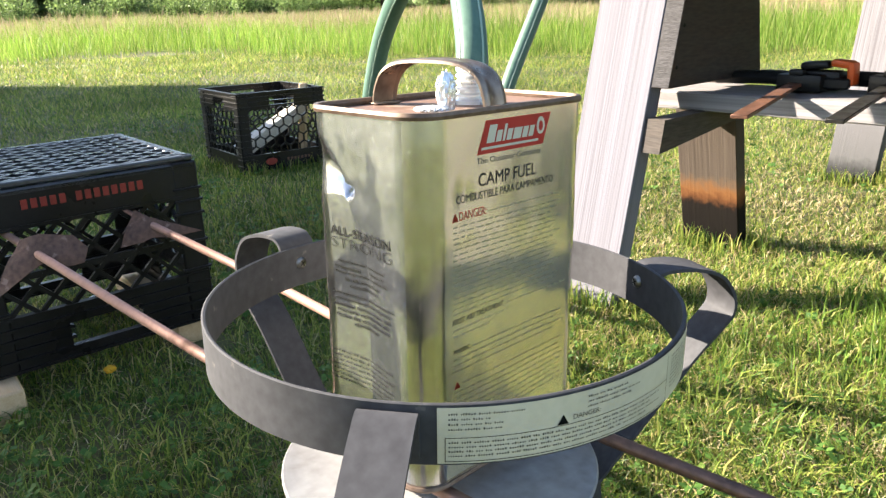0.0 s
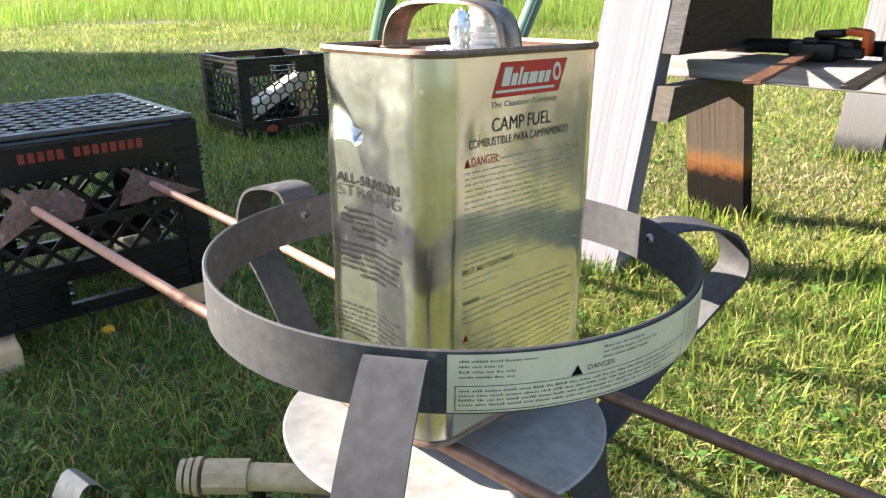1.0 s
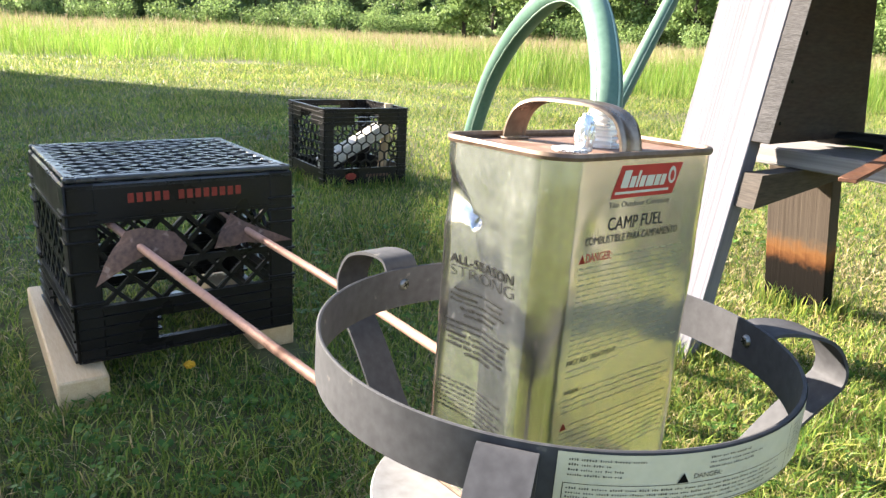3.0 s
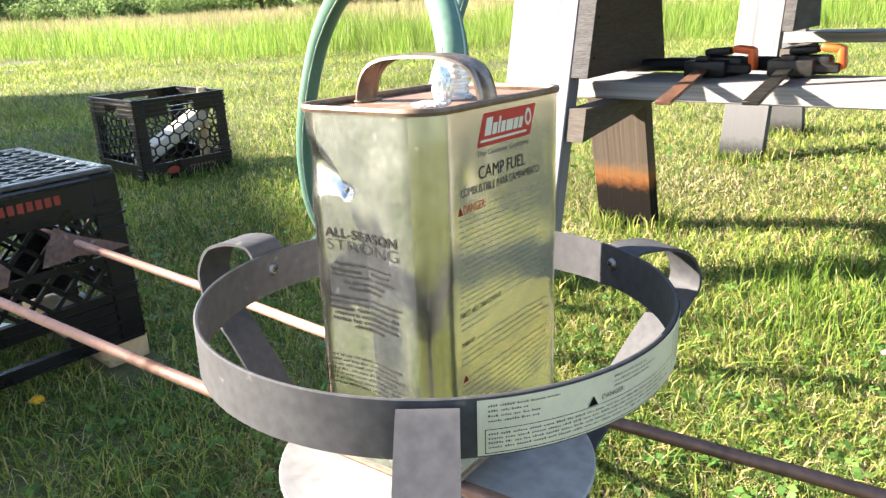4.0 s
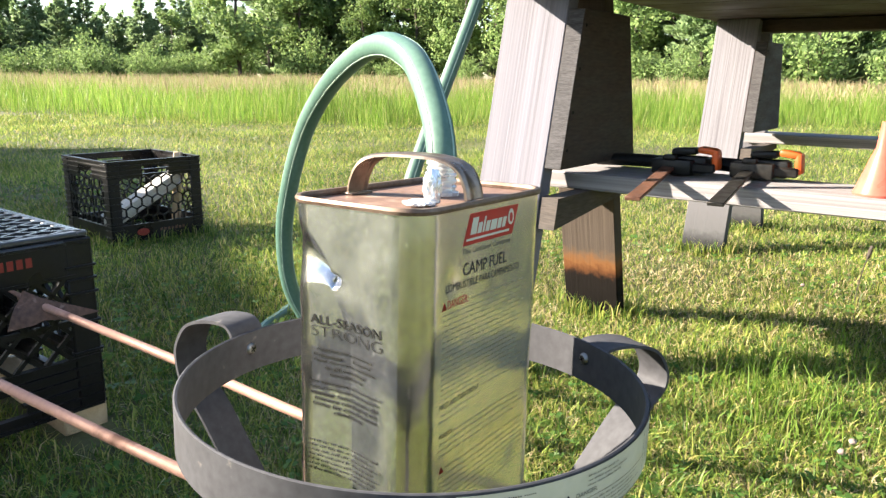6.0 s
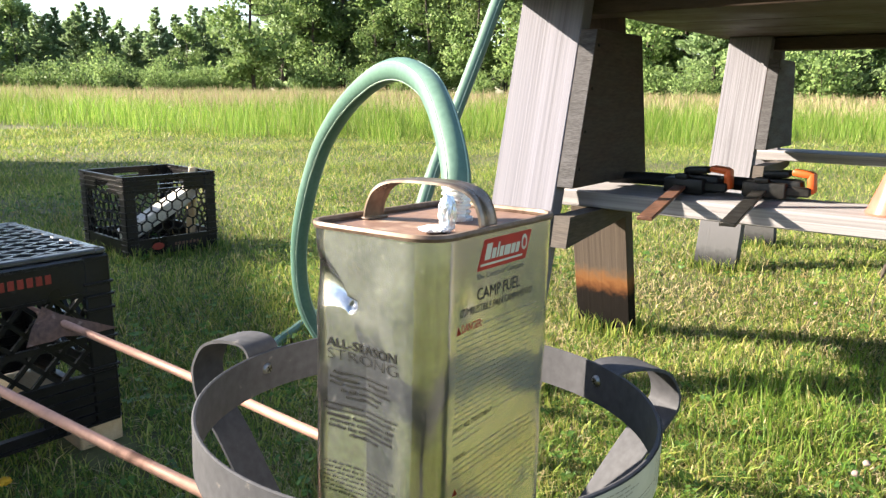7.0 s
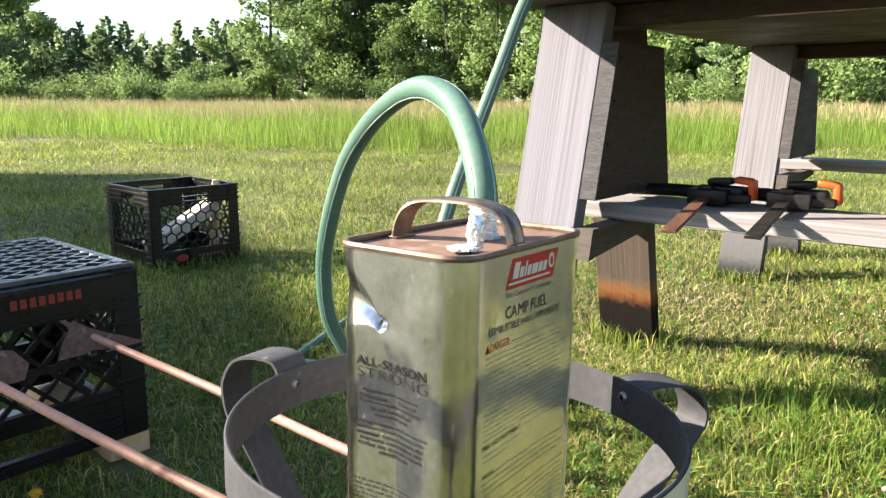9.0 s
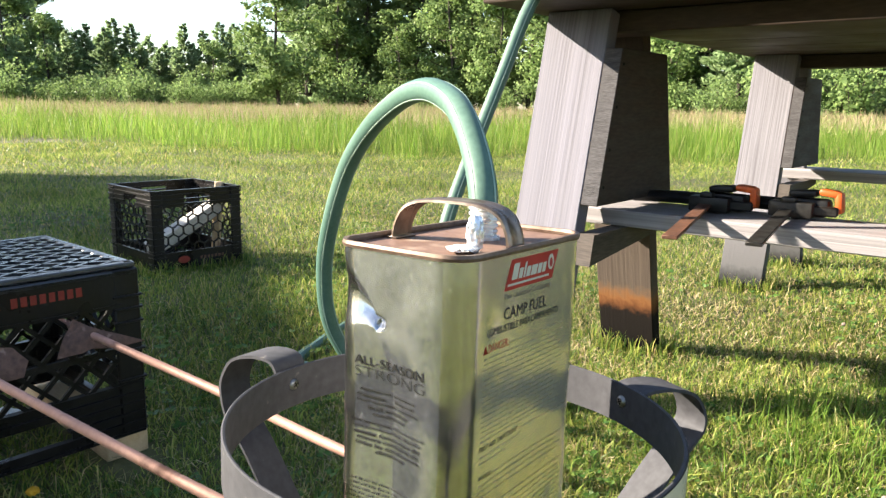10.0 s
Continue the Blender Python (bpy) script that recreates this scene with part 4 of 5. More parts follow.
    x = -0.088
    for count in (5, 8):
        for i in range(count):
            slab([(x, 0.244), (x + 0.0085, 0.244), (x + 0.0085, 0.258), (x, 0.258)], 0.0008, words, wall_frame(0, S))
            x += 0.0128
        x += 0.01
    part("lettering", words, RED_PLASTIC, c, "faded red lettering strokes")
    return c


def crate_upright():
    c = thing("milk_crate", "black plastic milk crate standing open on the grass", "milk crate", (1.478, 1.982, -0.006), -14.3, group="milk crates")
    h = S / 2
    for k in range(4):
        m = wall_frame(k)
        post = bmesh.new()
        box((0.04, 0.008, HC), (-h + 0.02, -h + 0.004, HC / 2), 0.003, bm=post)
        box((0.008, 0.04, HC), (-h + 0.004, -h + 0.02, HC / 2), 0.003, bm=post)
        for i in range(13):
            box((0.046, 0.013, 0.0035), (-h + 0.02, -h + 0.003, 0.012 + i * 0.0222), 0.001, bm=post)
            box((0.013, 0.046, 0.0035), (-h + 0.003, -h + 0.02, 0.012 + i * 0.0222), 0.001, bm=post)
        part("corner_post", post, PLASTIC, c).matrix_basis = pose(0, 0, 0, 0, 0, 90 * k)
        rims = bmesh.new()
        for z in (HC - 0.005, HC - 0.02, HC - 0.036, HC - 0.052):
            if z < HC - 0.03 and k % 2 == 1:
                for x0, x1 in ((-h, -0.045), (0.045, h)):
                    slab([(x0, z), (x1, z), (x1, z + 0.005), (x0, z + 0.005)], 0.012, rims, m @ Matrix.Translation((0, 0, -0.009)))
            else:
                slab([(-h, z), (h, z), (h, z + 0.005), (-h, z + 0.005)], 0.012, rims, m @ Matrix.Translation((0, 0, -0.009)))
        for x0, x1 in ((-h + 0.03, -0.048), (0.048, h - 0.03)):
            slab([(x0, HC - 0.06), (x1, HC - 0.06), (x1, HC - 0.002), (x0, HC - 0.002)], 0.004, rims, m @ Matrix.Translation((0, 0, -0.007)))
        slab([(-0.05, HC - 0.022), (0.05, HC - 0.022), (0.05, HC - 0.002), (-0.05, HC - 0.002)], 0.004, rims, m @ Matrix.Translation((0, 0, -0.007)))
        part("rim", rims, PLASTIC, c)
        part("lattice", bars(bmesh.new(), hex_net((-h + 0.036, 0.068), (h - 0.036, HC - 0.055), 0.022, 0.005), 0.005, m @ Matrix.Translation((0, 0, -0.007))), PLASTIC, c)
        band = bmesh.new()
        slab([(-h + 0.03, 0.012), (h - 0.03, 0.012), (h - 0.03, 0.07), (-h + 0.03, 0.07)], 0.005, band, m @ Matrix.Translation((0, 0, -0.007)))
        slab([(-h, 0.066), (h, 0.066), (h, 0.071), (-h, 0.071)], 0.012, band, m @ Matrix.Translation((0, 0, -0.009)))
        part("panel", band, PLASTIC, c)
    bar_parts("grid_bar", lattice((-h + 0.006, -h + 0.006), (h - 0.006, h - 0.006), 0.045, 0.006), 0.008, Matrix.Translation((0, 0, 0.012)), c)
    oval = slab([(-0.062 + 0.022 * math.cos(a * 0.3142), 0.042 + 0.0125 * math.sin(a * 0.3142)) for a in range(20)], 0.001, m=wall_frame(0))
    part("badge", oval, RED_PLASTIC, c, "red oval badge")
    tag = bmesh.new()
    for i in range(7):
        slab([(0.0 + i * 0.014, 0.037), (0.009 + i * 0.014, 0.037), (0.009 + i * 0.014, 0.047), (0.0 + i * 0.014, 0.047)], 0.0006, tag, wall_frame(0))
    part("lettering", tag, COPPER_LEAF, c)
    return c


crate_upside_down()
crate_upright()
# what lies in the open crate
lumber = thing("wood_offcut", "pale painted wood offcut leaning in the open crate", "wood offcut", (1.46, 1.97, 0.0))
b = box((0.07, 0.30, 0.045), (0, 0, 0), 0.004)
bmesh.ops.transform(b, matrix=pose(-0.01, -0.06, 0.135, 0, -27, -14) @ pose(0, 0, 0, 0, 0, 90), verts=b.verts)
part("board", b, PALE_BOARD, lumber)
stick = thing("wood_block", "pale wood block showing above the crate rim", "wood block", (1.588, 1.885, 0.0))
part("block", box((0.034, 0.026, 0.276), (0, 0, 0.152), 0.003, (4, 5, 30)), NEW_WOOD, stick)

# lumber under the first crate
for cx, cy, ln, text in ((0.0715, 1.043, 0.47, "fresh pale lumber block under the crate wall"), (0.394, 1.004, 0.385, "short fresh lumber block under the crate")):
    w = thing("lumber_block", text, "lumber", (cx, cy, 0), -13.9, group="lumber under the crate")
    part("plank", box((0.07, ln, 0.048), (0, 0, 0.0145), 0.003), NEW_WOOD, w)
rub = thing("white_scrap", "white plastic scrap lying inside the crate", "scrap", (0.3, 1.1, 0.0))
part("sheet", box((0.08, 0.04, 0.012), (0, 0, 0.016), 0.004, (8, 4, 30)), WHITE, rub)
peel = thing("paper_scrap", "curled silvery paper scrap on the grass", "scrap", (-0.052, 0.455, 0.0))
b = sweep([Vector((-0.021 + 0.007 * i, 0.0, 0.016 + 0.022 * math.sin(i * 0.55))) for i in range(7)], [(-0.022, -0.0005), (0.022, -0.0005), (0.022, 0.0005), (-0.022, 0.0005)])
part("sheet", b, SILVER_PAPER, peel)

# ---- green hose ----
hose = thing("green_hose", "pale green ribbed garden hose looping out of the can", "hose")
h_line = glide([(0.1165, 0.0602, 0.496), (0.122, 0.064, 0.511), (0.136, 0.076, 0.532), (0.163, 0.101, 0.56), (0.195, 0.133, 0.58), (0.24, 0.185, 0.591), (0.29, 0.248, 0.582), (0.344, 0.326, 0.547), (0.387, 0.392, 0.494), (0.416, 0.442, 0.415), (0.437, 0.472, 0.335), (0.458, 0.478, 0.25), (0.492, 0.452, 0.165), (0.54, 0.44, 0.07), (0.66, 0.48, 0.016), (0.9, 0.64, 0.012),
                (1.1, 0.78, 0.012), (1.18, 0.88, 0.012), (1.13, 0.925, 0.012), (1.029, 0.913, 0.012), (0.93, 0.888, 0.012), (0.841, 0.865, 0.012), (0.8, 0.835, 0.012), (0.805, 0.77, 0.013), (0.82, 0.7, 0.022), (0.8, 0.6, 0.04), (0.735, 0.49, 0.1), (0.675, 0.43, 0.19), (0.66, 0.413, 0.3), (0.69, 0.402, 0.40), (0.764, 0.391, 0.52), (0.828, 0.374, 0.636), (0.883, 0.350, 0.756), (0.95, 0.32, 0.84), (1.06, 0.26, 0.862), (1.25, 0.14, 0.848), (1.5, -0.05, 0.846)], 7)
part("tube", sweep(h_line, circle(0.0118, 16)), HOSE, hose)
for k in range(4):
    a = radians(90 * k + 45)
    part("stripe", sweep(h_line, [(0.0117 * math.cos(a) + u * -math.sin(a) + w * math.cos(a), 0.0117 * math.sin(a) + u * math.cos(a) + w * math.sin(a)) for u, w in ((-0.0009, 0), (0.0009, 0), (0.0006, 0.0005), (-0.0006, 0.0005))]), HOSE_LINE, hose)

# ---- table: two sawhorses, a shelf plank on each, a top ----
TV, TU = Vector((0.985, -0.174, 0)), Vector((-0.174, -0.985, 0))
TABLE = Matrix(((TV.x, TU.x, 0, 1.135), (TV.y, TU.y, 0, 0.30), (0, 0, 1, 0), (0, 0, 0, 1)))


def leg_board(v0, v1, u, top, wide=0.14, thick=0.038):
    """A board leg leaning from the foot at v0 to v1 at the top: its mesh along z, and its pose."""
    ln = math.hypot(v1 - v0, top)
    return box((thick, wide, ln + 0.02), (0, 0, ln / 2 - 0.01), 0.002), pose(v0, u, 0, 0, math.degrees(math.atan2(v1 - v0, top)), 0)


def sawhorse(shift_v, shift_u, label, chars):
    s = thing("sawhorse", label, "sawhorse", group="sawhorses")
    s.matrix_basis = TABLE @ Matrix.Translation((shift_v, shift_u, 0))
    for end in (0.0, 1.2):
        for sgn, char in zip((-1, 1), chars):
            board, lean = leg_board(sgn * 0.25, sgn * 0.068, end, 0.762)
            part("leg", board, char or GREY_WOOD, s, "board leg charred and orange-stained at the foot" if char is STAINED else "board leg sooted grey at the foot" if char else "weathered grey board leg").matrix_basis = lean
        f = 1 if end == 0 else -1
        g = slab([(-0.174, 0.395), (0.174, 0.395), (0.104, 0.69), (-0.104, 0.69)], 0.036, m=Matrix(((1, 0, 0, 0), (0, 0, 1, end + (0.07 if f > 0 else -0.106)), (0, 1, 0, 0), (0, 0, 0, 1))), bevel=0.0015)
        bmesh.ops.recalc_face_normals(g, faces=g.faces)
        for q in g.faces:
            q.material_index = 1 if abs(q.normal.x) > 0.8 else 0
        part("gusset", g, [GUSSET, END_GRAIN], s, "dark brown board gusset with weathered grey ends")
        part("brace", slab([(-0.196, 0.283), (0.17, 0.322), (0.166, 0.342), (-0.183, 0.342)], 0.036, m=Matrix(((1, 0, 0, 0), (0, 0, 1, end + (0.072 if f > 0 else -0.108)), (0, 1, 0, 0), (0, 0, 0, 1)))), BRACE, s, "grey-brown angled cross brace")
        for v, z in ((-0.166, 0.43), (-0.149, 0.5), (-0.13, 0.58), (-0.111, 0.66)):
            b = lathe([(0, 0.0015), (0.003, 0.001), (0.0035, 0.0), (0, 0)], 8)
            bmesh.ops.transform(b, matrix=pose(v + 0.012, end + f * 0.1065, z, 90, 0, 0) if f < 0 else pose(v + 0.012, end + f * 0.1065, z, -90, 0, 0), verts=b.verts)
            part("nail", b, INK, s)
    part("ridge", box((0.088, 1.34, 0.042), (0, 0.6 + 0.03, 0.744), 0.003), DARK_WOOD, s, "dark ridge beam")
    return s


sawhorse(0, 0, "weathered grey wooden sawhorse with a charred orange-stained foot", (None, STAINED))
sawhorse(1.353, 0.0, "weathered grey wooden sawhorse further under the table", (SOOTED, SOOTED))
for v, u, text in ((0.042, 0.64, "weathered plank shelf lying on the sawhorse braces"), (1.53, 0.65, "thin weathered plank lying on the further sawhorse")):
    sh = thing("shelf_plank", text, "shelf plank", group="shelf planks")
    sh.matrix_basis = TABLE
    part("plank", box((0.184, 1.3, 0.034), (v, u - 0.06 if v < 1 else u, 0.3595), 0.003), GREY_PLANK, sh)
top = thing("table_top", "dark wooden table top of wide boards on sawhorses", "table top")
top.matrix_basis = TABLE
for i in range(8):
    part("board", box((0.232, 1.5, 0.036), (-0.15 + i * 0.236, 0.645, 0.784), 0.003), DARK_WOOD, top, smooth=True)
for u in (0.55, 1.1):
    part("batten", box((1.15, 0.085, 0.036), (0.66, u, 0.7475), 0.003), DARK_WOOD, top)

# bar clamps on the shelf plank
def clamp(at_v, at_u, turn, bar_mat, jaw_mat, label):
    """Lies with its body along the plank and its bar sticking out over the edge."""
    c = thing("bar_clamp", label, "bar clamp", group="bar clamps")
    c.matrix_basis = TABLE @ pose(at_v, at_u, 0.3768, 0, 0, 0)
    bar = box((0.4, 0.024, 0.006), (-0.18, 0, 0.016), 0.001)
    bmesh.ops.transform(bar, matrix=pose(0, 0, 0, 0, 0, turn) @ pose(0, 0, 0, 0, -1.5, 0), verts=bar.verts)
    part("bar", bar, bar_mat, c, "flat steel bar")
    jaw = box((0.036, 0.078, 0.03), (0.004, 0.008, 0.018), 0.004, seg=2)
    box((0.02, 0.026, 0.012), (-0.006, 0.004, 0.036), 0.004, bm=jaw, seg=2)
    part("jaw", jaw, jaw_mat, c, "clamp jaw block")
    part("body", box((0.034, 0.085, 0.034), (0.03, 0.028, 0.022), 0.008, (0, 0, 4), seg=2), BLACK_PLASTIC, c)
    part("pad", box((0.034, 0.05, 0.014), (0.03, 0.022, 0.047), 0.006, (4, 0, 0), seg=2), BLACK_PLASTIC, c)
    part("grip", sweep(glide([(0.03, 0.0, 0.02), (0.036, -0.06, 0.022), (0.034, -0.13, 0.02), (0.03, -0.165, 0.018)], 5), lambda q: [(x * (1 - 0.2 * q), y * (0.85 - 0.15 * q)) for x, y in circle(0.021, 12, 0.8)]), BLACK_PLASTIC, c, "black plastic grip")
    part("arm", box((0.014, 0.07, 0.018), (0.008, 0.052, 0.018), 0.003, (0, 0, -4)), jaw_mat, c)
    hook = box((0.03, 0.036, 0.013), (0.026, 0.068, 0.051), 0.005, (-6, 0, 0), seg=2)
    box((0.03, 0.013, 0.04), (0.026, 0.085, 0.034), 0.005, (5, 0, 0), bm=hook, seg=2)
    part("trigger", hook, ORANGE, c, "orange plastic trigger")
    return c


clamp(0.035, 0.236, -12, RUST_BAR, BLACK_PLASTIC, "bar clamp with rusty bar and orange trigger on plank")
clamp(0.07, 0.378, -8, DARK_BAR, DARK_BAR, "bar clamp with dark bar and orange trigger on plank")
fun = thing("funnel", "coral red plastic funnel standing mouth down on plank", "funnel")
fun.matrix_basis = TABLE @ Matrix.Translation((0.005, 0.605, 0.3768))
part("cone", lathe([(0.038, 0.0), (0.039, 0.004), (0.035, 0.012), (0.017, 0.066), (0.012, 0.079), (0.008, 0.122), (0.0068, 0.122), (0.011, 0.083), (0.031, 0.012), (0.035, 0.0), (0.038, 0.0)], 36), RED_FUNNEL, fun)


# ---- trees ----
def quads_mesh(name, centres, normals, sizes, material, parent, aspect=0.6, seed=0):
    """Many small pointed leaf quads in one mesh."""
    rng = np.random.default_rng(seed)
    n = len(centres)
    nv = normals / np.linalg.norm(normals, axis=1, keepdims=True)
    r = rng.normal(size=(n, 3))
    a = np.cross(nv, r)
    a /= np.linalg.norm(a, axis=1, keepdims=True)
    b = np.cross(nv, a)
    s = sizes[:, None]
    co = np.stack([centres - a * s, centres - b * s * aspect + nv * s * 0.15, centres + a * s, centres + b * s * aspect + nv * s * 0.15], 1).reshape(-1, 3)
    return raw_mesh(name, co, np.arange(4 * n).reshape(n, 4), material, parent)


def raw_mesh(name, co, faces, material, parent=None):
    me = bpy.data.meshes.new(name)
    me.vertices.add(len(co))
    me.vertices.foreach_set("co", np.asarray(co, np.float32).ravel())
    n, k = faces.shape
    me.loops.add(n * k)
    me.loops.foreach_set("vertex_index", faces.astype(np.int32).ravel())
    me.polygons.add(n)
    me.polygons.foreach_set("loop_start", np.arange(0, n * k, k, dtype=np.int32))
    me.update()
    me.validate()
    me.materials.append(material)
    ob = new(name, me)
    ob.parent = parent
    return ob


def broad_tree(seed, height, spread, leaf, label, group):
    rng = np.random.default_rng(seed)
    tree = thing("tree", label, "tree", group=group)
    wood = bmesh.new()
    top = height * 0.85
    trunk = glide([(0, 0, -0.1), (rng.normal() * 0.15, rng.normal() * 0.15, top * 0.35), (rng.normal() * 0.3, rng.normal() * 0.3, top * 0.7), (rng.normal() * 0.3, rng.normal() * 0.3, top)], 5)
    sweep(trunk, lambda s: circle(height * 0.014 * (1 - 0.85 * s) + 0.01, 7), bm=wood)
    cs, ns = [], []
    for i in range(26):
        f = rng.uniform(0.12, 1.0)
        p = trunk[min(len(trunk) - 1, int(f * (len(trunk) - 1)))]
        ang = rng.uniform(0, 2 * math.pi)
        reach = spread * (0.35 + 0.65 * math.sin(math.pi * min(0.98, f * 0.85 + 0.1))) * rng.uniform(0.6, 1.1)
        q = p + Vector((reach * math.cos(ang), reach * math.sin(ang), reach * rng.uniform(0.15, 0.6)))
        sweep(glide([p, p.lerp(q, 0.5) + Vector((0, 0, -0.08 * reach)), q], 3), lambda s: circle(height * 0.004 * (1 - 0.8 * s) + 0.006, 5), bm=wood)
        for w in (0.45, 0.75, 1.0):
            c = np.array(p.lerp(q, w))
            rad = reach * rng.uniform(0.28, 0.46) + 0.25
            m = 72
            d = rng.normal(size=(m, 3))
            d /= np.linalg.norm(d, axis=1, keepdims=True)
            cs.append(c + d * rad * rng.uniform(0.35, 1.0, (m, 1)) * (1, 1, 0.7))
            ns.append(d + rng.normal(size=(m, 3)) * 0.6 + (0, 0, 0.5))
    part("trunk", wood, BARK, tree)
    cs, ns = np.concatenate(cs), np.concatenate(ns)
    quads_mesh("crown", cs, ns, rng.uniform(0.075, 0.165, len(cs)) * (height / 9) ** 0.5, leaf, tree, 0.6, seed)
    return tree


def sprays_mesh(name, centres, along, normals, sizes, material, parent, aspect):
    """Long pointed needle sprays, each lying along its branch, in one mesh."""
    a = along / np.linalg.norm(along, axis=1, keepdims=True)
    b = np.cross(normals, a)
    b /= np.linalg.norm(b, axis=1, keepdims=True)
    s = sizes[:, None]
    co = np.stack([centres - a * s, centres - b * s * aspect, centres + a * s, centres + b * s * aspect], 1).reshape(-1, 3)
    return raw_mesh(name, co, np.arange(4 * len(centres)).reshape(-1, 4), material, parent)


def conifer(seed, height, spread, label, group):
    rng = np.random.default_rng(seed)
    tree = thing("conifer", label, "tree", group=group)
    wood = bmesh.new()
    sweep([Vector((0, 0, -0.1)), Vector((0.05, 0, height * 0.5)), Vector((0, 0.05, height))], lambda s: circle(height * 0.014 * (1 - 0.93 * s), 6), bm=wood)
    cs, al, ns = [], [], []
    z = height * 0.04
    while z < height * 0.985:
        f = z / height
        reach = spread * (1 - f) ** 0.7 * rng.uniform(0.8, 1.1) + 0.15
        for j in range(6 if f < 0.8 else 5):
            a = rng.uniform(0, 2 * math.pi)
            r = reach * rng.uniform(0.55, 1.15)
            d = np.array((math.cos(a), math.sin(a), rng.uniform(0.0, 0.32)))
            side = np.array((-math.sin(a), math.cos(a), 0))
            if r > 1.0:
                sweep([Vector((0, 0, z)), Vector((0, 0, z)) + Vector(d) * r * 0.95], lambda s: circle(0.022 * (1 - 0.8 * s), 3), bm=wood)
            m = int(12 + 22 * r)
            t = rng.uniform(0.2, 1.05, m) ** 0.65
            off = rng.normal(size=m) * 0.24 * r * (1.2 - t)
            c = np.array((0, 0, z)) + np.outer(t * r, d) + np.outer(off, side)
            c[:, 2] += rng.normal(size=m) * 0.1 + 0.14 * t * t * r - 0.1 * t * r
            cs.append(c)
            al.append(d + np.outer(np.sign(off) * rng.uniform(0.1, 0.9, m), side) + rng.normal(size=(m, 3)) * 0.3 + (0, 0, 0.25))
            ns.append(rng.normal(size=(m, 3)) * 0.6 + np.array((0.7 * math.cos(a), 0.7 * math.sin(a), 0.7)))
        z += height * 0.034 * rng.uniform(0.8, 1.2)
    part("trunk", wood, BARK, tree)
    cs, al, ns = np.concatenate(cs), np.concatenate(al), np.concatenate(ns)
    sprays_mesh("crown", cs, al, ns, rng.uniform(0.14, 0.34, len(cs)) * (height / 10) ** 0.5, NEEDLE, tree, 0.3)
    return tree


def bush(seed, height, spread, leaf, label):
    rng = np.random.default_rng(seed)
    ob = thing("bush", label, "bush", group="bushes at the wood's edge")
    wood = bmesh.new()
    cs, ns = [], []
    for i in range(12):
        a = rng.uniform(0, 2 * math.pi)
        q = Vector((spread * math.cos(a) * rng.uniform(0.3, 1), spread * math.sin(a) * rng.uniform(0.3, 1), height * rng.uniform(0.45, 1)))
        sweep(glide([(0, 0, -0.05), q * 0.5 + Vector((0, 0, 0.1)), q], 3), lambda s: circle(0.03 * (1 - 0.8 * s) + 0.004, 4), bm=wood)
        for w in (0.3, 0.6, 1.0):
            m = 64
            d = rng.normal(size=(m, 3))
            d /= np.linalg.norm(d, axis=1, keepdims=True)
            cs.append(np.array(q * w) + d * rng.uniform(0.2, 0.75, (m, 1)) * (1, 1, 0.8))
            ns.append(d + rng.normal(size=(m, 3)) * 0.6 + (0, 0, 0.4))
    part("stem", wood, BARK, ob)
    cs, ns = np.concatenate(cs), np.concatenate(ns)
    cs[:, 2] = np.abs(cs[:, 2])
    quads_mesh("foliage", cs, ns, rng.uniform(0.05, 0.115, len(cs)), leaf, ob, 0.6, seed)
    return ob


WOOD = "trees at the wood's edge"
kinds = [broad_tree(1, 10, 2.6, LEAF, "tall leafy green tree at the meadow's edge", WOOD),
         broad_tree(2, 11, 2.9, LEAF, "broad dark green leafy tree beyond the meadow", WOOD),
         broad_tree(3, 9, 2.0, LEAF_PALE, "slender light green leafy tree", WOOD),
         conifer(4, 11, 3.3, "tall dark pine beyond the meadow", WOOD),
         conifer(5, 9, 3.2, "spreading dark green spruce beyond the meadow", WOOD),
         conifer(6, 12, 2.9, "narrow tall dark conifer", WOOD)]
shrubs = [bush(11, 2.6, 1.6, LEAF, "dark green shrub under the trees"), bush(12, 2.0, 1.5, LEAF_PALE, "light green shrub at the wood's edge"), bush(13, 3.2, 1.5, LEAF, "tall leafy shrub at the wood's edge")]
rng = random.Random(7)
placed = {id(k): False for k in kinds + shrubs}


def plant(model, dist, angle, size):
    m = pose(dist * math.cos(radians(angle)), dist * math.sin(radians(angle)), -0.02, 0, 0, rng.uniform(0, 360)) @ Matrix.Diagonal((size, size, size * rng.uniform(0.92, 1.1), 1))
    if not placed[id(model)]:
        placed[id(model)] = True
        model.matrix_basis = m
        return
    keep = model.scale.copy()
    model.scale = (1, 1, 1)
    copy_thing(model, m)
    model.scale = keep


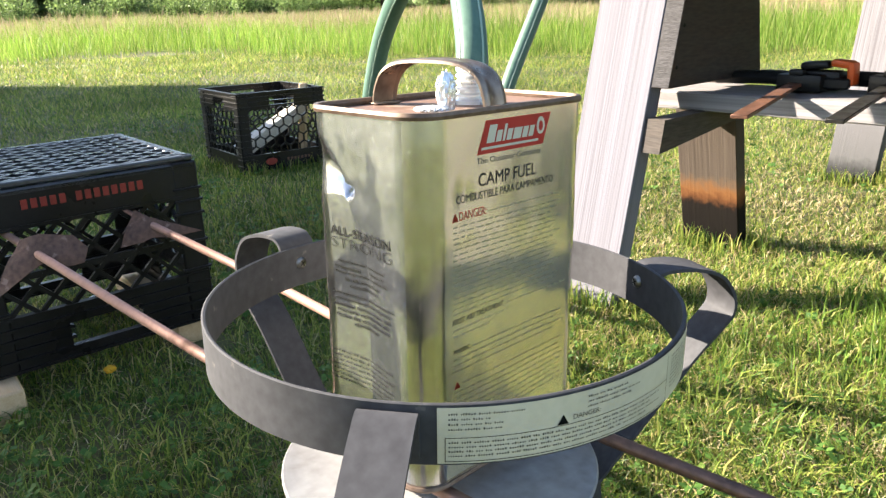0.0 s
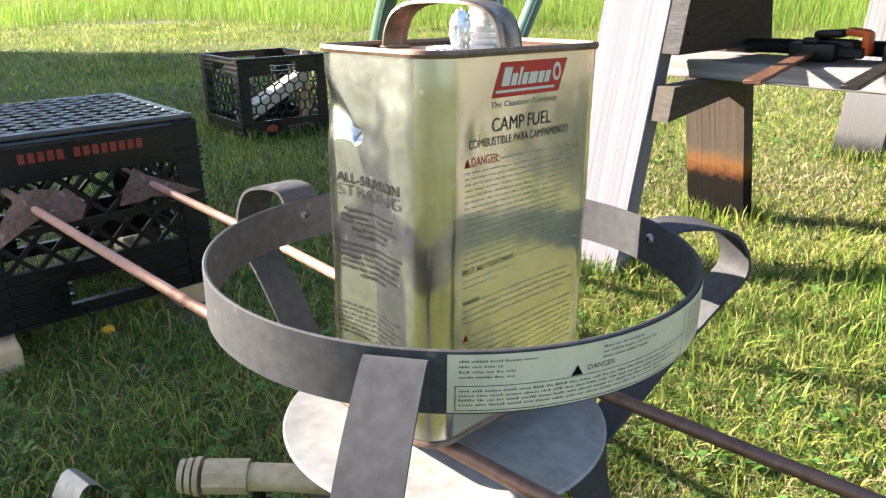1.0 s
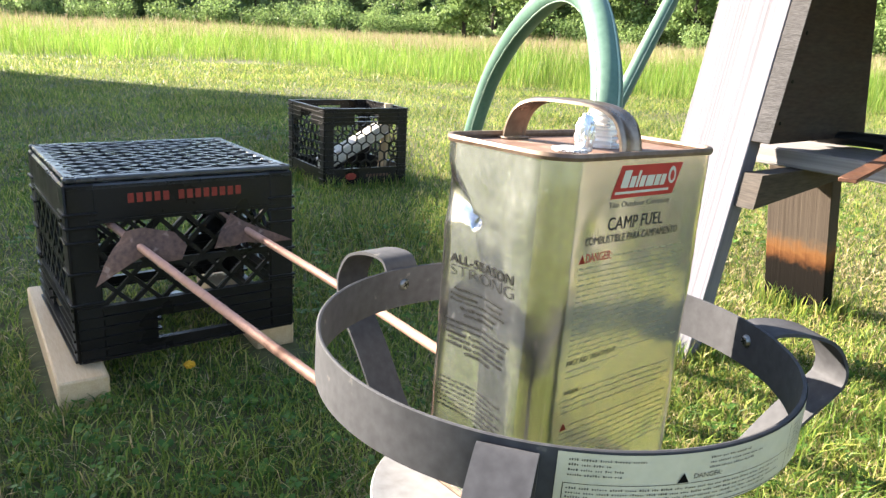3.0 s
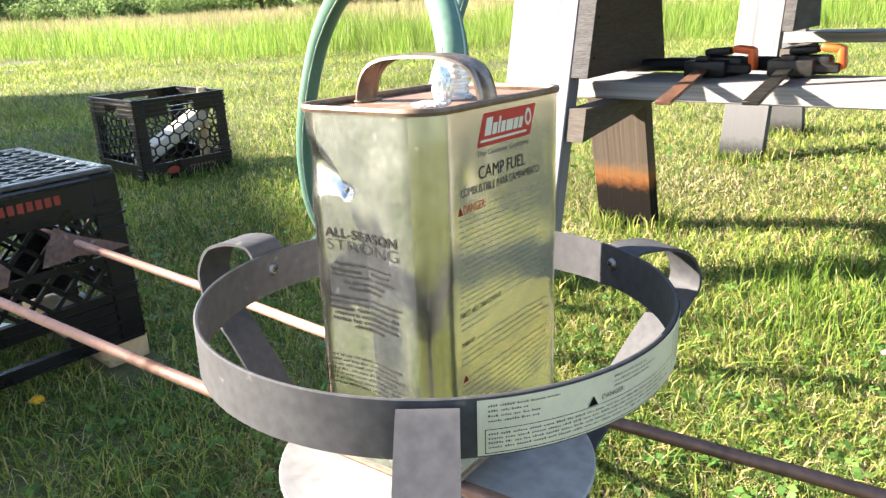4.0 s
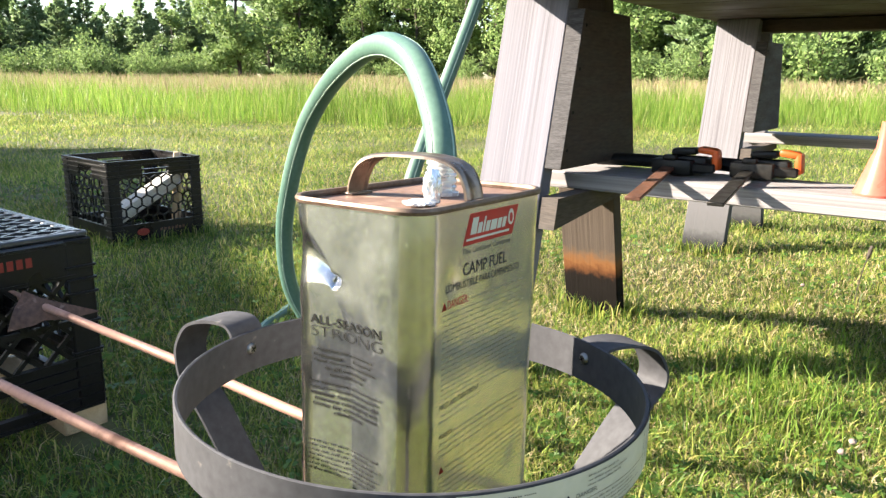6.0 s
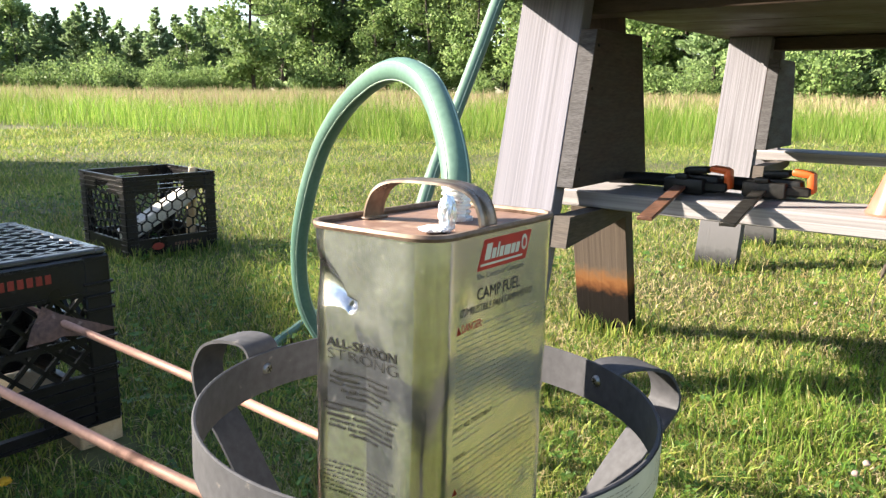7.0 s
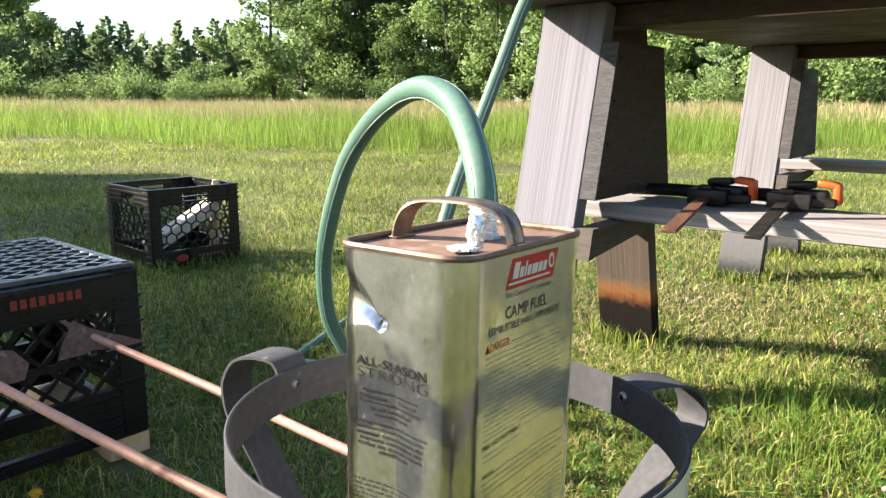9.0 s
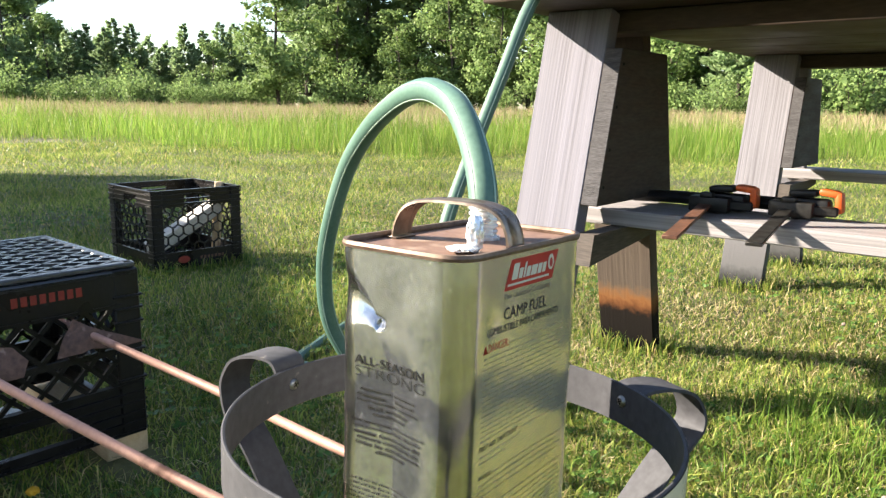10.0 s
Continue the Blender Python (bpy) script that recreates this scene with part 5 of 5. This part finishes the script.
angle = -24.0
while angle < 78:
    edge = 31 + 0.62 * max(0.0, angle + 5) if angle < 40 else 66.0
    if angle < 40:
        plant(rng.choice([kinds[0], kinds[3], kinds[2], kinds[4], kinds[2], kinds[0]]), edge + rng.uniform(0, 4), angle, edge / 46 * rng.uniform(0.8, 1.2))
        plant(rng.choice([kinds[0], kinds[1], kinds[3], kinds[5]]), edge + rng.uniform(6, 11), angle + 2.2, edge / 46 * rng.uniform(1.2, 1.5))
        plant(rng.choice([kinds[3], kinds[4], kinds[5], kinds[1]]), edge + rng.uniform(12, 18), angle + 0.9, edge / 46 * rng.uniform(1.45, 1.7))
        step = 4.1
    elif angle < 56:
        plant(rng.choice([kinds[3], kinds[4], kinds[0], kinds[4]]), rng.uniform(68, 80), angle, rng.uniform(0.55, 0.72))
        plant(rng.choice([kinds[3], kinds[4], kinds[1]]), rng.uniform(88, 96), angle + 0.6, rng.uniform(0.78, 0.95))
        step = 1.15
    else:
        plant(rng.choice([kinds[4], kinds[3], kinds[4], kinds[0]]), rng.uniform(74, 80), angle, rng.uniform(0.85, 1.15))
        plant(rng.choice([kinds[3], kinds[5], kinds[3]]), rng.uniform(88, 95), angle + 1, rng.uniform(1.45, 1.75))
        plant(rng.choice([kinds[4], kinds[3]]), rng.uniform(70, 74), angle + 1.8, rng.uniform(0.6, 0.8))
        step = 2.4
    plant(rng.choice(shrubs), edge - rng.uniform(2, 5) if not 40 < angle < 56 else rng.uniform(55, 66), angle + rng.uniform(-0.6, 0.6), rng.uniform(0.7, 1.1))
    if rng.random() < 0.55:
        plant(rng.choice(shrubs), edge - rng.uniform(1, 5) if not 40 < angle < 56 else rng.uniform(62, 68), angle + 1.2 + rng.uniform(-0.6, 0.6), rng.uniform(0.6, 1.0))
    angle += step * rng.uniform(0.85, 1.15)
# a thin pale tree stands alone beside the gap
plant(kinds[2], 57, 41.6, 1.3)
# unseen trees added round the field, for the can to mirror
angle = 82.0
while angle < 240:
    plant(rng.choice(kinds), rng.uniform(55, 75), angle, rng.uniform(0.9, 1.4))
    angle += 8


# ---- grass ----
def blades(name, base, height, width, lean, material, label, category, seed, tip_only=False):
    """Bent tapering blades, all in one mesh."""
    rng = np.random.default_rng(seed)
    n = len(base)
    a = rng.uniform(0, 2 * np.pi, n)
    side = np.stack([np.cos(a), np.sin(a), np.zeros(n)], 1) * (width / 2)[:, None]
    la = rng.uniform(0, 2 * np.pi, n)
    out = np.stack([np.cos(la), np.sin(la), np.zeros(n)], 1) * (height * lean)[:, None]
    up = np.stack([np.zeros(n), np.zeros(n), height], 1)
    if tip_only:
        co = np.stack([base - side, base + side, base + up + out], 1).reshape(-1, 3)
        ob = raw_mesh(name, co, np.arange(3 * n).reshape(n, 3), material)
    else:
        midp = base + up * 0.6 + out * 0.32
        tip = base + up * (1 - 0.25 * lean)[:, None] + out
        co = np.stack([base - side, base + side, midp + side * 0.75, midp - side * 0.75, tip], 1).reshape(-1, 3)
        k = np.arange(n)[:, None] * 5
        tris = np.concatenate([k + (0, 1, 2), k + (0, 2, 3), k + (3, 2, 4)], 1).reshape(-1, 3)
        ob = raw_mesh(name, co, tris, material)
    return tagged(ob, label, category, kind="stuff")


gen = np.random.default_rng(5)
TUFTS = ((1.0, -0.17, 0.06, 170), (1.1, -0.14, 0.06, 150), (0.85, -0.2, 0.05, 110), (0.95, -0.27, 0.06, 130), (1.16, -0.24, 0.06, 110), (0.78, 0.02, 0.04, 50), (1.3, -0.3, 0.06, 90))


def sector(count, r0, r1, power, a0, a1):
    """Points on the lawn's plan: radius falls off by power, angles in degrees."""
    u = gen.uniform(0, 1, count)
    p = power + 1
    r = (r0 ** p + u * (r1 ** p - r0 ** p)) ** (1 / p)
    a = np.radians(gen.uniform(a0, a1, count))
    return np.stack([-0.35 + r * np.cos(a), -0.2 + r * np.sin(a)], 1), r


def soil(xy):
    x, y = xy[:, 0], xy[:, 1]
    return np.concatenate([xy, (0.012 * np.sin(x * 1.7 + 0.4) * np.sin(y * 1.3) - 0.016)[:, None]], 1)


def patchy(xy, k=2.2):
    return 0.5 + 0.5 * np.sin(xy[:, 0] * k + 2 * np.sin(xy[:, 1] * k * 0.7)) * np.sin(xy[:, 1] * k * 1.3 + 1.5 * np.sin(xy[:, 0] * k * 0.6))


def clear_of_blocks(xy):
    """Leaves out blades under the lumber and inside the crates' walls."""
    keep = np.ones(len(xy), bool)
    for cx, cy, hx, hy, t in ((0.062, 1.045, 0.046, 0.236, 13.9), (0.371, 0.955, 0.046, 0.226, 13.9)):
        c, s = math.cos(radians(t)), math.sin(radians(t))
        dx, dy = xy[:, 0] - cx, xy[:, 1] - cy
        keep &= ~((abs(c * dx - s * dy) < hx) & (abs(s * dx + c * dy) < hy))
    return keep


xy, r = sector(370000, 0.45, 12.0, -0.55, -16, 86)
k = clear_of_blocks(xy)
xy, r = xy[k], r[k]
# blades thinned here: soil gaps show, and the shaded lawn turns darker
worn = np.hypot((xy[:, 0] - 0.02) / 0.5, (xy[:, 1] - 0.5) / 0.42)
k = gen.uniform(0, 1, len(xy)) < np.clip(0.35 + 0.75 * np.clip(worn - 0.35, 0, 1) + 0.25 * (patchy(xy, 9.0) - 0.5), 0.2, 1)
xy, r = xy[k], r[k]
pt = patchy(xy)
h = gen.uniform(0.013, 0.04, len(xy)) * (0.6 + 0.7 * pt) * (1 + 0.04 * r)
w = gen.uniform(0.0012, 0.0029, len(xy)) * (0.9 + 0.24 * r)
lean = gen.uniform(0.2, 1.25, len(xy))
near = r < 4.2
blades("grass", soil(xy[near]), h[near], w[near], lean[near], LAWN, "short green mown lawn grass with dry blades", "grass", 21)
blades("grass", soil(xy[~near]), h[~near], w[~near] * 1.25, lean[~near], LAWN, "mown lawn grass running out to the meadow", "grass", 27, True)
xy, r = sector(7000, 0.6, 6, -0.3, -16, 86)
k = (patchy(xy, 3.1) > 0.66) & clear_of_blocks(xy)
xy, r = xy[k], r[k]
blades("tall_grass", soil(xy), gen.uniform(0.03, 0.075, len(xy)), gen.uniform(0.0016, 0.003, len(xy)) * (1 + 0.2 * r), gen.uniform(0.1, 0.7, len(xy)), LAWN, "taller unmown grass tufts in the lawn", "grass", 22)
# uncut grass round the feet of things, and tufts in the open lawn
def tuft(x, y, wide, count):
    return np.array((x, y)) + gen.normal(size=(count, 2)) * wide


feet = [TABLE @ Vector((c + sgn * 0.25, u, 0)) for c in (0.0, 1.353) for sgn in (-1, 1) for u in (0.0, 1.2)]
spots = [tuft(p.x + dx, p.y + dy, 0.022, 60) for p in feet for dx, dy in ((-0.03, 0.05), (-0.03, -0.05), (-0.05, 0.0), (0.02, 0.08), (0.02, -0.08), (-0.01, -0.09))]
for k in range(4):
    for f in np.linspace(-0.17, 0.17, 7):
        p = pose(1.478, 1.982, 0, 0, 0, -14.3 + 90 * k) @ Vector((f, -0.185, 0))
        spots.append(tuft(p.x, p.y, 0.02, 34))
xy = np.concatenate(spots)
xy = xy[clear_of_blocks(xy)]
blades("tall_grass", soil(xy), gen.uniform(0.025, 0.07, len(xy)), gen.uniform(0.0022, 0.0042, len(xy)), gen.uniform(0.1, 0.7, len(xy)), LAWN, "uncut grass round the feet of the sawhorses and crate", "grass", 29)
xy = np.concatenate([tuft(x, y, w, n) for x, y, w, n in TUFTS])
blades("tall_grass", soil(xy), gen.uniform(0.035, 0.095, len(xy)), gen.uniform(0.0016, 0.0032, len(xy)), gen.uniform(0.1, 0.65, len(xy)), MEADOW, "taller bright green tufts standing in the lawn", "grass", 30)
xy, r = sector(60000, 8.5, 42, 0.0, -26, 92)
blades("meadow_floor", soil(xy), gen.uniform(0.03, 0.12, len(xy)), 0.0017 * r ** 0.7, gen.uniform(0.2, 1.0, len(xy)), LAWN, "rough grass beyond the lawn", "grass", 25, True)

xy, r = sector(215000, 7.2, 44, -0.25, -24, 90)
ang = np.degrees(np.arctan2(xy[:, 1] + 0.2, xy[:, 0] + 0.35))
edge = 8.9 + 0.5 * np.sin(ang * 0.35) + 0.35 * np.sin(ang * 1.1 + 1) + 2.6 * np.clip((8 - ang) / 12, 0, 1) + 3.5 * np.clip((ang - 42) / 12, 0, 1)
xy, r, edge = xy[r > edge], r[r > edge], edge[r > edge]
h = gen.uniform(0.18, 0.66, len(xy)) * (0.7 + 0.5 * patchy(xy, 0.6)) * (0.72 + 0.45 * patchy(xy, 2.4)) * np.clip(0.55 + (r - edge) * 0.5, 0.55, 1.0)
w = gen.uniform(0.0029, 0.007, len(xy)) * (r / 9) ** 0.75
lean = gen.uniform(0.05, 0.8, len(xy))
near = r < 15
blades("meadow_grass", soil(xy[near]), h[near], w[near], lean[near], MEADOW, "tall bright green unmown meadow grass", "meadow grass", 23)
blades("meadow_grass", soil(xy[~near]), h[~near], w[~near] * 1.3, lean[~near], MEADOW, "tall unmown meadow grass reaching to the wood", "meadow grass", 28, True)
pick = gen.uniform(0, 1, len(xy)) < 0.5 * np.clip((r - edge - 2.5) / 6, 0.0, 1)
sxy, sr, sh_ = xy[pick], r[pick], h[pick]
base = soil(sxy)
base[:, 2] += sh_ * 0.75
blades("seed_heads", base, gen.uniform(0.12, 0.28, len(sxy)), gen.uniform(0.005, 0.012, len(sxy)) * (sr / 12) ** 0.7, gen.uniform(0.1, 0.5, len(sxy)), SEED, "tan seed heads over the meadow grass", "seed heads", 24, True)

# the lawn round and behind the walk, coarser
xy, r = sector(35000, 0.5, 9.0, -0.3, 86, 344)
blades("grass", soil(xy), gen.uniform(0.02, 0.05, len(xy)), gen.uniform(0.006, 0.013, len(xy)) * (0.8 + 0.3 * r), gen.uniform(0.3, 1.2, len(xy)), LAWN, "mown green lawn grass behind the stand", "grass", 26, True)

# the patch under the camera's feet
xy, r = sector(9000, 0.02, 0.62, 1.0, 0, 360)
xy = xy[np.hypot(xy[:, 0] - 0.07, xy[:, 1] - 0.06) > 0.2]
blades("grass", soil(xy), gen.uniform(0.015, 0.04, len(xy)), gen.uniform(0.0015, 0.003, len(xy)), gen.uniform(0.3, 1.2, len(xy)), LAWN, "short green lawn grass before the burner stand", "grass", 44)

# dry upright blades, their number raised to brighten the sunlit lawn
xy, r = sector(64000, 0.6, 4.5, -0.5, -16, 52)
k = clear_of_blocks(xy) & (gen.uniform(0, 1, len(xy)) < 0.3 + 0.6 * patchy(xy, 2.9)) & (xy[:, 1] < 0.35 + 0.45 * xy[:, 0])
xy, r = xy[k], r[k]
blades("dry_grass", soil(xy), gen.uniform(0.014, 0.036, len(xy)), gen.uniform(0.0011, 0.0022, len(xy)) * (0.9 + 0.24 * r), gen.uniform(0.4, 1.6, len(xy)), STRAW, "pale dry blades that also brighten the sunlit lawn", "dry grass", 43)

# small flowers
for x, y, h in ((0.165, 0.79, 0.035),):
    f = thing("dandelion", "yellow dandelion flower in the grass beside crate", "flower", (x, y, -0.01))
    part("stem", tube([(0, 0, -0.01), (0.002, 0, h)], 0.0014, 6), CLOVER_LEAF, f)
    part("flower_head", crumple(0.0085, 2, (1, 1, 0.6), 3, 0.35), PETAL, f).matrix_basis = Matrix.Translation((0.002, 0, h))
rc = random.Random(9)
SPOTS = [(1.98, -0.42), (0.823, -0.295), (0.789, -0.28)]
for i in range(14):
    x, y = SPOTS[i] if i < 3 else (rc.uniform(0.9, 2.6), rc.uniform(-0.9, -0.15))
    f = thing("clover_flower", "small pinkish white clover flower in the lawn", "flower", (x, y, -0.01), group="clover flowers")
    hh = rc.uniform(0.025, 0.045)
    part("stem", tube([(0, 0, -0.01), (0.004, 0, hh)], 0.0012, 5), CLOVER_LEAF, f)
    part("flower_head", crumple(0.0052, i, (1, 1, 0.9), 2, 0.3), CLOVER, f).matrix_basis = Matrix.Translation((0.004, 0, hh))


# a dark weed stalk standing in the lawn
weed = thing("weed_stalk", "thin dark seeding weed stalk in the lawn", "weed", (1.72, -0.33, -0.01))
part("stalk", tube(glide([(0, 0, 0), (0.004, -0.006, 0.08), (0.014, -0.02, 0.15)], 4), 0.0013, 6), BARK, weed)
part("seed_spike", crumple(0.006, 5, (0.8, 0.8, 3.0), 3, 0.3), BARK, weed).matrix_basis = pose(0.014, -0.02, 0.15, 12, 8, 0)

# clover leaves lying among the blades
xy, r = sector(9000, 0.45, 4.5, -0.3, -16, 86)
k = (patchy(xy, 2.7) > 0.52) & clear_of_blocks(xy)
xy, r = xy[k], r[k]
mids = soil(xy)
mids[:, 2] += gen.uniform(0.012, 0.03, len(xy))
turn_by = gen.uniform(0, 2 * np.pi, len(xy))
size = gen.uniform(0.004, 0.0075, len(xy)) * (0.9 + 0.12 * r)
leaf_mid = np.concatenate([mids + np.stack([np.cos(turn_by + q) * size, np.sin(turn_by + q) * size, 0 * size], 1) for q in (0.0, 2.094, 4.189)])
tilt = np.tile(gen.normal(size=(len(xy), 3)) * 0.35 + (0, 0, 1), (3, 1)) + gen.normal(size=(3 * len(xy), 3)) * 0.15
tagged(quads_mesh("clover_leaves", leaf_mid, tilt, np.tile(size, 3) * 0.95, CLOVER_LEAF, None, 0.85, 31), "low green clover leaves among the lawn grass", "clover leaves", kind="stuff")

# long lying blades and dry straw through the lawn
xy, r = sector(11000, 0.75, 4.0, -0.5, -16, 86)
k = clear_of_blocks(xy)
xy, r = xy[k], r[k]
base = soil(xy)
base[:, 2] += 0.008
blades("lying_grass", base, gen.uniform(0.012, 0.03, len(xy)), gen.uniform(0.0014, 0.0027, len(xy)) * (0.9 + 0.25 * r), gen.uniform(1.2, 2.8, len(xy)), LAWN, "long bent green grass blades in the lawn", "grass", 41)
xy, r = sector(26000, 0.85, 5.0, -0.5, -16, 86)
k = clear_of_blocks(xy) & (gen.uniform(0, 1, len(xy)) < 0.25 + patchy(xy, 1.9) * np.clip((xy[:, 0] - xy[:, 1] + 0.1) * 1.2, 0, 1))
xy, r = xy[k], r[k]
base = soil(xy)
base[:, 2] += 0.01
blades("dry_straw", base, gen.uniform(0.006, 0.016, len(xy)), gen.uniform(0.0012, 0.0022, len(xy)) * (0.9 + 0.25 * r), gen.uniform(2.0, 5.0, len(xy)), STRAW, "pale dry straw lying in the mown lawn", "straw", 42)
